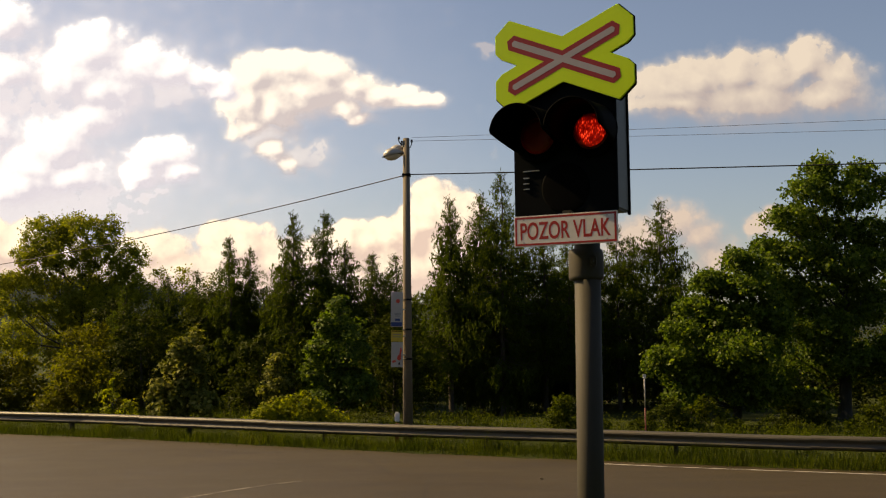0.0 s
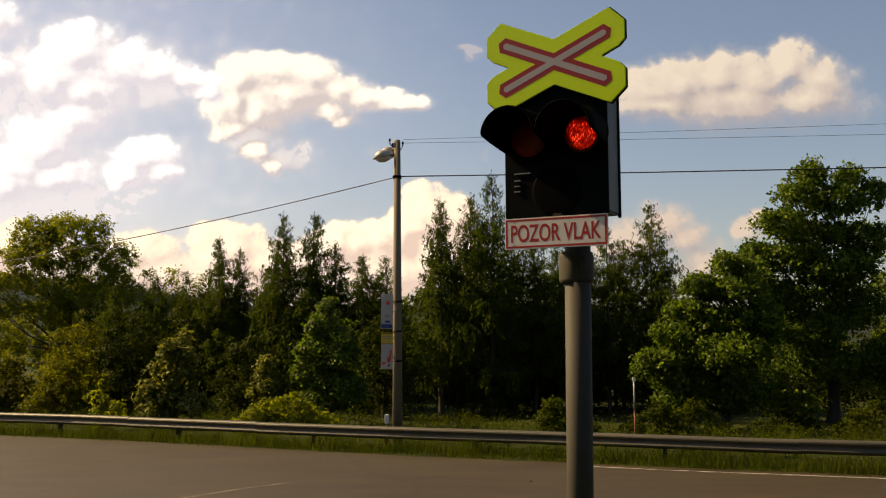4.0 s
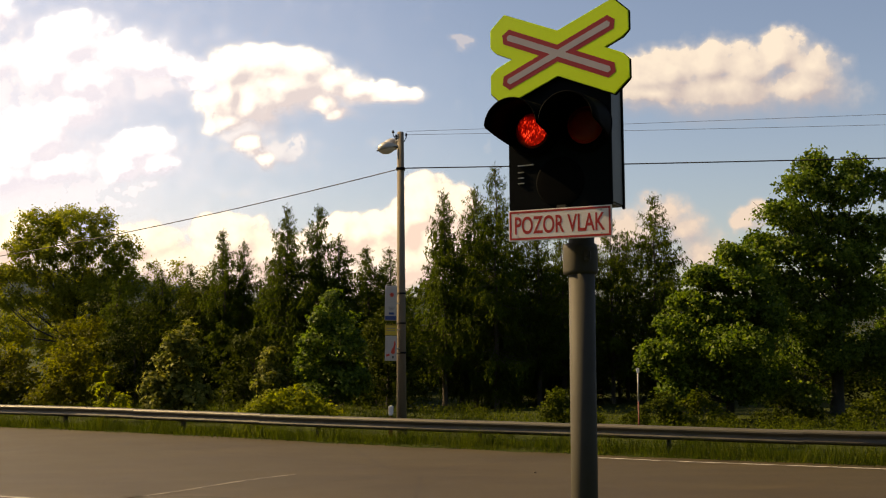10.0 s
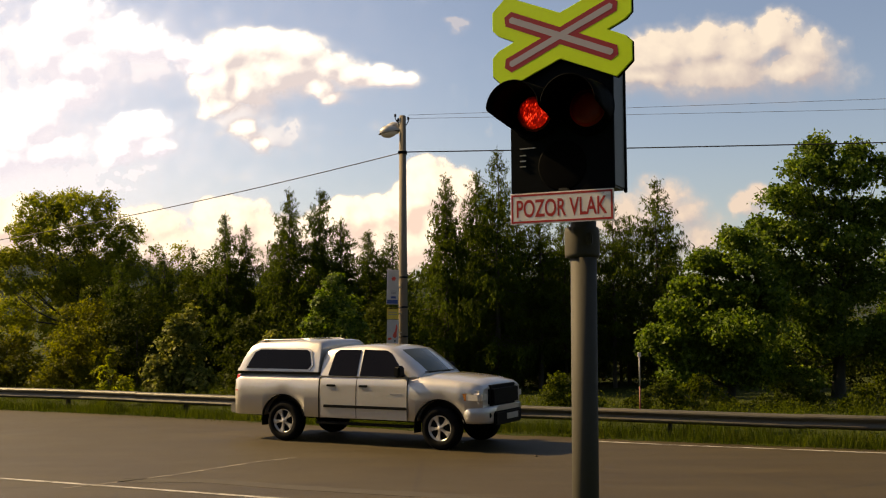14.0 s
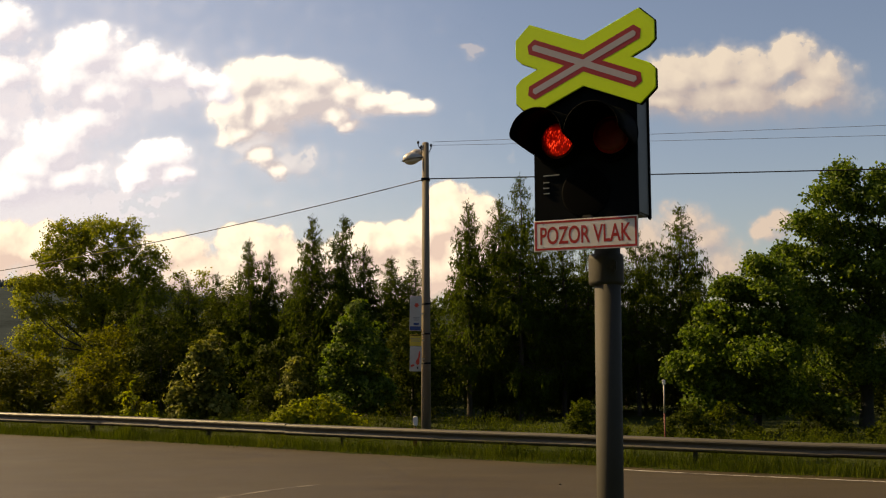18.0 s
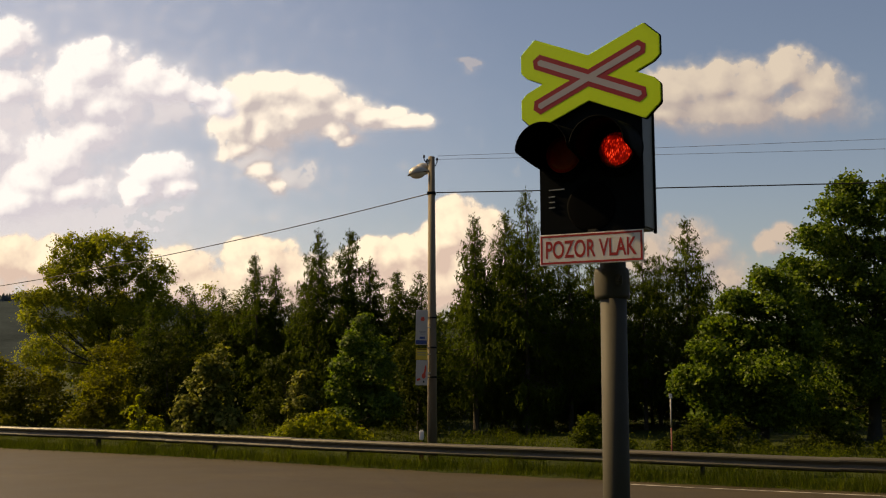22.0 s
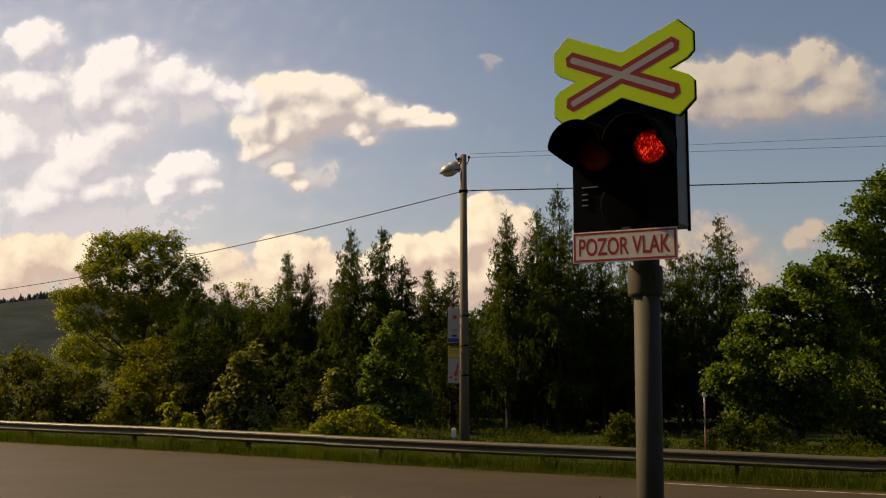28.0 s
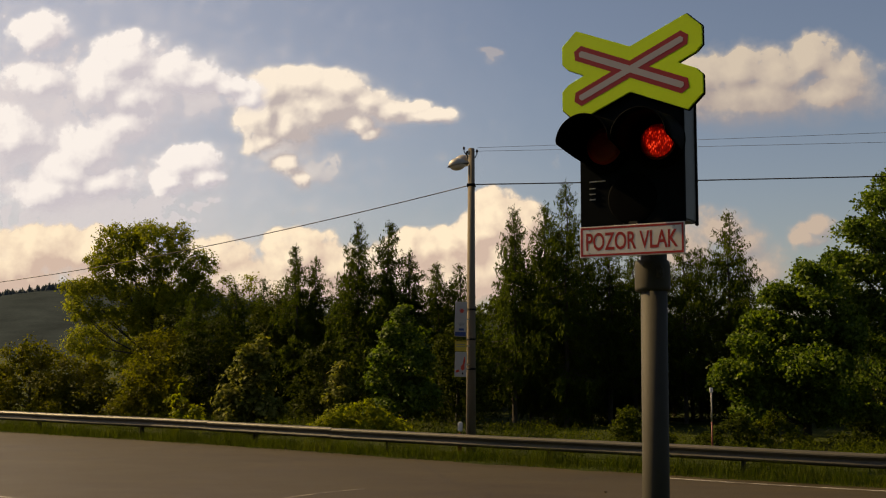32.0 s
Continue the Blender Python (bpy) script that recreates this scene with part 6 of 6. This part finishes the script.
    part("canopy", shell("canopy", st, SILVER), car, None, "silver bed canopy with sloping rear")
    part("canopy_seal", box("canopy_seal", (2.08, 1.93, 0.022), TRIM, 0.004, (-1.97, 0, 1.374)), car)
    # front: grille, bumper, plate
    part("grille", box("grille", (0.24, 1.24, 0.42), TRIM, 0.07, (2.60, 0, 0.985), 4), car, None, "black grille")
    part("bumper", shell("bumper", [(x, [(w - 0.05, 0.50), (w - 0.01, 0.55), (w, 0.66), (w - 0.005, 0.78), (w - 0.05, 0.805), (0, 0.81)]) for x, w in ((2.26, 0.965), (2.45, 0.945), (2.60, 0.88), (2.69, 0.76), (2.74, 0.5))], SILVER), car, None, "silver front bumper")
    part("bumper_intake", box("bumper_intake", (0.12, 1.18, 0.26), TRIM, 0.03, (2.72, 0, 0.585)), car)
    part("number_plate", box("number_plate", (0.012, 0.52, 0.11), PLATE_BAR, 0.003, (2.79, 0.12, 0.60)), car, None, "pale blank plate")
    for s in (-1, 1):
        part("fog_light", lathe("fog_light", [(0.0, 0.0), (0.05, 0.004), (0.055, 0.02)], TRIM, 16), car, pose(2.70, s * 0.72, 0.65, 0, 0, 60 if s < 0 else 120))
    part("rear_bumper", box("rear_bumper", (0.20, 1.86, 0.2), CHROME, 0.03, (-3.08, 0, 0.62)), car)
    part("tow_bar", box("tow_bar", (0.22, 0.08, 0.06), TRIM, 0.01, (-3.2, 0, 0.45)), car)
    part("wiper", box("wiper", (0.03, 0.62, 0.015), TRIM, 0.004, (1.30, -0.32, 1.42)), car)
    part("wiper", box("wiper", (0.03, 0.62, 0.015), TRIM, 0.004, (1.30, 0.35, 1.42)), car)
    wheels = [wheel_parts(car, x, y, 0.40, 0.232, 0.27, 5) for x in ax for y in (-0.845, 0.845)]
    return car, wheels


def canopy_skin(x, z):
    return 0.955 - 0.22 * (z - 1.37) - 0.35 * max(0.0, z - 1.84) - 0.25 * max(0.0, -2.75 - x)


def small_suv():
    """Grey-green compact crossover hatchback; x points forward."""
    car = thing("compact_suv", pose(0, 0, 0), "small grey-green crossover hatchback with roof rails, driving", "car")
    ax, rad = (-1.25, 1.25), 0.425
    top = [(-2.02, 0.80), (-1.98, 0.98), (-1.8, 1.06), (-0.6, 1.02), (0.9, 0.985), (1.15, 0.985), (1.5, 0.955), (1.85, 0.86), (2.02, 0.76), (2.08, 0.66)]
    wid = [(-2.02, 0.64), (-1.99, 0.73), (-1.94, 0.79), (-1.75, 0.86), (-1.25, 0.885), (0, 0.875), (1.25, 0.88), (1.6, 0.855), (1.85, 0.77), (2.0, 0.66), (2.08, 0.52)]

    def skin(x, z):
        w = lerp_table(wid, x)
        bulge = 0.012 * sum(max(0, 1 - abs(x - c) / 0.6) for c in ax) * (1 if z < 0.8 else 0.4)
        return w + bulge - 0.12 * max(0, 0.50 - z) - 0.10 * max(0.0, z - 0.72) - 0.35 * max(0.0, z - 0.87)
    st = []
    for x in fine_steps(-2.02, 2.08, ax, rad):
        t, zb = lerp_table(top, x), arch(x, ax, rad, 0.335, 0.27 if x < 1.7 else 0.30)
        hood = 0.07 * min(1, max(0, (x - 0.8) / 0.5)) * (1 if x < 1.8 else max(0.3, 1 - (x - 1.8) * 3))
        zm = max(zb + 0.02, 0.62)
        t = max(t, zm + 0.04)
        st.append((x, [(skin(x, zb) - 0.04, zb), (skin(x, zb + 0.02), zb + 0.015), (skin(x, zm), zm), (skin(x, t - 0.13), max(t - 0.13, zm + 0.01)), (skin(x, t) - 0.006, t - 0.012), (skin(x, t) - 0.09, t + 0.004),
                       (max(0.1, skin(x, t) - 0.35), t + hood * 0.7), (0, t + hood)]))
    part("body", shell("body", st, GREYGREEN), car, None, "grey-green painted body")
    part("underbody", box("underbody", (3.7, 1.10, 0.3), TRIM, 0.03, (0, 0, 0.40)), car)
    for x in ax:
        part("wheel_housing", box("wheel_housing", (0.86, 1.40, 0.46), TRIM, 0.05, (x, 0, 0.54)), car)
    for c in ax:
        for s in (-1, 1):
            part("arch_trim", arch_lip("arch_trim", c, s, rad, 0.335, skin, TRIM, 0.28), car, None, "black arch edge")
    roof = [(-1.97, 1.02), (-1.88, 1.20), (-1.72, 1.47), (-1.60, 1.535), (-1.2, 1.575), (-0.5, 1.59), (-0.05, 1.565), (0.15, 1.52), (0.6, 1.29), (1.12, 0.985)]

    def top_skin(x, z):
        return 0.83 - 0.33 * (z - 0.98) - 0.14 * max(0, x - 0.45) - 0.22 * max(0, -1.45 - x)
    st = []
    for x in (-1.97, -1.93, -1.88, -1.8, -1.72, -1.66, -1.60, -1.4, -1.2, -0.9, -0.5, -0.25, -0.05, 0.08, 0.15, 0.3, 0.45, 0.6, 0.75, 0.9, 1.0, 1.12):
        t = lerp_table(roof, x)
        a, b = top_skin(x, 0.96), top_skin(x, t - 0.05)
        st.append((x, [(a, 0.955), (top_skin(x, 1.0) if t > 1.06 else a, min(1.0, t - 0.02)), ((a + b) / 2 + 0.008, (0.96 + t - 0.05) / 2), (b, max(0.96, t - 0.05)), (b - 0.05, t - 0.008), (b - 0.24, t + 0.014), (0, t + 0.03)]))
    part("cabin", shell("cabin", st, GREYGREEN), car, None, "grey-green cabin with raked windscreen")
    wind = []
    for f in np.linspace(0, 1, 8):
        x = 0.17 + 0.90 * f
        z, w = lerp_table(roof, x) + 0.03, 0.56 + 0.13 * f
        wind.append([(x + 0.015 - 0.10 * (y / 0.7) ** 2, y, z + 0.006 + 0.012 * (abs(y) / 0.7) ** 2.0) for y in np.linspace(-w, w, 9)])
    vs = [p for row in wind for p in row]
    part("windscreen", mesh_of("windscreen", vs, [(i * 9 + k, (i + 1) * 9 + k, (i + 1) * 9 + k + 1, i * 9 + k + 1) for i in range(7) for k in range(8)], SCREEN_GLASS, True), car, None, "long raked windscreen")
    for s in (-1, 1):
        part("rear_door_window", lay("rear_door_window", [(-1.36, 1.08), (-0.52, 1.045), (-0.52, 1.50), (-1.02, 1.475), (-1.24, 1.37)], top_skin, CAR_GLASS, (s,), 0.02), car)
        part("front_door_window", lay("front_door_window", [(-0.45, 1.04), (0.52, 1.01), (0.30, 1.24), (0.08, 1.42), (-0.10, 1.495), (-0.45, 1.505)], top_skin, CAR_GLASS, (s,), 0.02), car)
        part("quarter_window", lay("quarter_window", [(0.56, 1.01), (0.86, 0.998), (0.60, 1.155), (0.36, 1.275), (0.34, 1.255)], top_skin, CAR_GLASS, (s,), 0.02), car)
        part("rear_quarter_glass", lay("rear_quarter_glass", [(-1.90, 1.06), (-1.66, 1.08), (-1.58, 1.44), (-1.70, 1.44), (-1.82, 1.25)], top_skin, CAR_GLASS, (s,), 0.02), car)
        door = part("front_door", door_skin("front_door", -0.46, 0.70, (0.35, 0.42, 0.55, 0.70, 0.80, 0.87, 0.95), skin, GREYGREEN, s, 0.0, 0.006), car)
        part("door_seam", seam("door_seam", 0.71, 0.36, 0.95, skin, s, 0.0075, 0.012), car)
        part("door_seam", seam("door_seam", -0.47, 0.36, 0.97, skin, s, 0.0075, 0.012), car)
        part("door_pillar", lay("door_pillar", [(-0.56, 1.03), (-0.42, 1.03), (-0.42, 1.51), (-0.56, 1.505)], top_skin, TRIM, (s,), 0.016), car, None, "black door pillar")
        part("window_corner", lay("window_corner", [(0.44, 1.01), (0.62, 1.005), (0.40, 1.255), (0.26, 1.26)], top_skin, TRIM, (s,), 0.016), car)
        part("door_handle", box("door_handle", (0.19, 0.05, 0.045), ALLOY, 0.012, (-0.30, s * 0.875, 0.85)), door, None, "bright door handle")
        door = part("rear_door", door_skin("rear_door", -0.82, -0.48, (0.40, 0.46, 0.55, 0.70, 0.80, 0.87, 0.96), skin, GREYGREEN, s, 0.0, 0.006), car)
        part("door_handle", box("door_handle", (0.19, 0.05, 0.045), ALLOY, 0.012, (-1.12, s * 0.882, 0.88)), door, None, "bright door handle")
        part("side_moulding", lay("side_moulding", [(-0.80, 0.55), (0.72, 0.545), (0.74, 0.60), (-0.85, 0.615)], skin, TRIM, (s,), 0.020), car, None, "dark side moulding")
        part("sill", lay("sill", [(-0.84, 0.27), (0.85, 0.27), (0.85, 0.35), (-0.84, 0.35)], skin, TRIM, (s,), 0.010), car, None, "black sill")
        mirror = part("mirror", box("mirror", (0.15, 0.22, 0.16), GREYGREEN, 0.05, (0.48, s * 0.97, 1.08), 3), car, None, "grey-green door mirror")
        part("mirror_arm", box("mirror_arm", (0.06, 0.12, 0.05), TRIM, 0.01, (0.53, s * 0.86, 1.03)), mirror)
        part("headlight", lay("headlight", [(1.50, 0.78), (1.74, 0.675), (1.90, 0.65), (1.90, 0.77), (1.72, 0.865), (1.54, 0.905), (1.49, 0.86)], skin, LAMP_GLASS, (s,), 0.036), car, None, "clear swept headlight")
        part("tail_light", lay("tail_light", [(-1.99, 0.80), (-1.86, 0.80), (-1.72, 1.02), (-1.80, 1.04), (-1.97, 1.0)], skin, TAIL_RED, (s,), 0.022), car, None, "red tail light")
        rail = tube_path("roof_rail", [(-1.42, s * 0.60, 1.54), (-1.30, s * 0.61, 1.585), (-0.8, s * 0.615, 1.615), (-0.2, s * 0.61, 1.595), (0.02, s * 0.60, 1.535)], [0.014, 0.018, 0.018, 0.018, 0.014], STEEL, 8)
        part("roof_rail", rail, car, None, "bright metal roof rail")
        part("fog_light", lathe("fog_light", [(0.0, 0.0), (0.045, 0.004), (0.05, 0.02)], LAMP_GLASS, 16), car, pose(1.99, s * 0.56, 0.45, 0, 0, 60 if s < 0 else 120))
    part("upper_grille", box("upper_grille", (0.08, 0.84, 0.12), TRIM, 0.03, (2.06, 0, 0.70)), car, None, "black upper grille")
    part("lower_grille", box("lower_grille", (0.10, 0.86, 0.25), TRIM, 0.03, (2.085, 0, 0.45)), car, None, "black lower grille")
    part("badge", lathe("badge", [(0.0, 0.0), (0.045, 0.003), (0.05, 0.012)], CHROME, 16), car, pose(2.112, 0, 0.71, 0, 0, 90), "round chrome badge")
    part("number_plate", box("number_plate", (0.012, 0.52, 0.11), PLATE_BAR, 0.003, (2.125, 0, 0.55)), car, None, "pale blank plate")
    part("front_bumper", shell("front_bumper", [(x, [(w - 0.05, 0.24), (w - 0.01, 0.27), (w, 0.31), (w - 0.005, 0.36), (w - 0.04, 0.375), (0, 0.38)]) for x, w in ((1.66, 0.86), (1.76, 0.835), (1.85, 0.80), (1.94, 0.745), (2.02, 0.67), (2.08, 0.56), (2.12, 0.38))], TRIM), car, None, "black lower bumper")
    for s in (-1, 1):
        part("side_intake", lay("side_intake", [(1.72, 0.40), (1.98, 0.40), (1.99, 0.52), (1.84, 0.53)], skin, TRIM, (s,), 0.012), car)
    part("rear_bumper", shell("rear_bumper", [(x, [(w - 0.06, 0.24), (w - 0.02, 0.27), (w - 0.01, 0.32), (w - 0.01, 0.37), (w - 0.05, 0.39), (0, 0.395)]) for x, w in ((-2.08, 0.30), (-2.07, 0.48), (-2.045, 0.62), (-2.0, 0.725), (-1.93, 0.80), (-1.84, 0.855), (-1.74, 0.875), (-1.66, 0.88))], TRIM), car, None, "black lower rear bumper")
    part("wiper", box("wiper", (0.03, 0.60, 0.012), TRIM, 0.004, (1.05, -0.2, 1.035)), car)
    wheels = [wheel_parts(car, x, y, 0.33, 0.218, 0.21, 5) for x in ax for y in (-0.765, 0.765)]
    return car, wheels


TRUCK, TRUCK_WHEELS = pickup()
SUV, SUV_WHEELS = small_suv()
TRUCK.scale = (0.96, 0.96, 0.96)
SUV.scale = (0.915, 0.915, 0.915)


def drive(car, wheels, rows, spin, start, stop):
    """Key a car and its turning wheels; spin: degrees a thirtieth of a second while it passes."""
    walk(car, [(t, pose(x, y, 0, 0, 0, a)) for t, x, y, a in rows])
    for w in wheels:
        place = w.matrix_basis.translation.copy()
        turns = [(0.0, 0.0)] + [(start + k / 30, spin * k) for k in range(int((stop - start) * 30))]
        turns.append((32.0, turns[-1][1]) if stop < 32 else (32.0, turns[-1][1] + spin))
        walk(w, [(t, Matrix.Translation(place) @ Matrix.Rotation(radians(a), 4, 'Y')) for t, a in turns])


def motions():
    """Everything that moves: the drifting clouds, the two cars and the flashing lamps."""
    for ob, dist, k, (sx, sz) in CLOUDS:
        walk(ob, [(0.0, pose(0, dist, EYE)), (32.0, pose(sx * k, dist, EYE + sz * k))])
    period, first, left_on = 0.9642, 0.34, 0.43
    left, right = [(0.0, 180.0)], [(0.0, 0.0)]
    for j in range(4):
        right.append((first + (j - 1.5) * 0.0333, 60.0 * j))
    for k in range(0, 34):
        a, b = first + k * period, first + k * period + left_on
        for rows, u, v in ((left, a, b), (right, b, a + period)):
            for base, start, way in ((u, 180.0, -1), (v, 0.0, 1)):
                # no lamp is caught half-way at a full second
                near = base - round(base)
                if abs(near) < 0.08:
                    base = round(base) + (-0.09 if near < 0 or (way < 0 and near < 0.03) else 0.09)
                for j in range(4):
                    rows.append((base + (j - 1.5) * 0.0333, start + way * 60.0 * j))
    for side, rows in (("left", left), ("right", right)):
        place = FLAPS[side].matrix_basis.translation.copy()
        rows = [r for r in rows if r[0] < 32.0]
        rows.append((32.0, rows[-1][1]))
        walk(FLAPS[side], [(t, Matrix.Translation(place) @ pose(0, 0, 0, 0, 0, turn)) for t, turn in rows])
    # each car runs along the road at an even speed; rows of seconds, place and heading of its middle
    drive(TRUCK, TRUCK_WHEELS, [(0.0, -215.6, 145.9, -30.5), (12.7, -21.3, 31.5, -30.5), (13.2, -13.4, 26.72, -30.5), (13.4, -10.30, 24.83, -31.0), (13.6, -7.28, 23.02, -30.4), (13.8, -4.30, 21.44, -29.4), (14.0, -1.14, 19.96, -27.6),
                                (14.2, 2.00, 18.68, -24.4), (14.4, 5.29, 17.58, -20.6), (14.6, 8.71, 16.62, -17.2), (15.0, 15.9, 14.95, -13.5), (32.0, 320.0, -55.0, -13.0)], 85.0, 13.0, 14.8)
    drive(SUV, SUV_WHEELS, [(0.0, -365.0, 213.5, -28.8), (29.0, -25.0, 31.6, -28.8), (29.6, -17.45, 27.46, -28.8), (30.0, -12.6, 25.08, -28.0), (30.5, -6.93, 22.42, -26.5), (31.0, -1.05, 19.66, -24.0), (31.5, 4.62, 17.44, -21.0),
                            (32.0, 10.3, 15.2, -18.5)], 76.0, 29.6, 32.0)


motions()
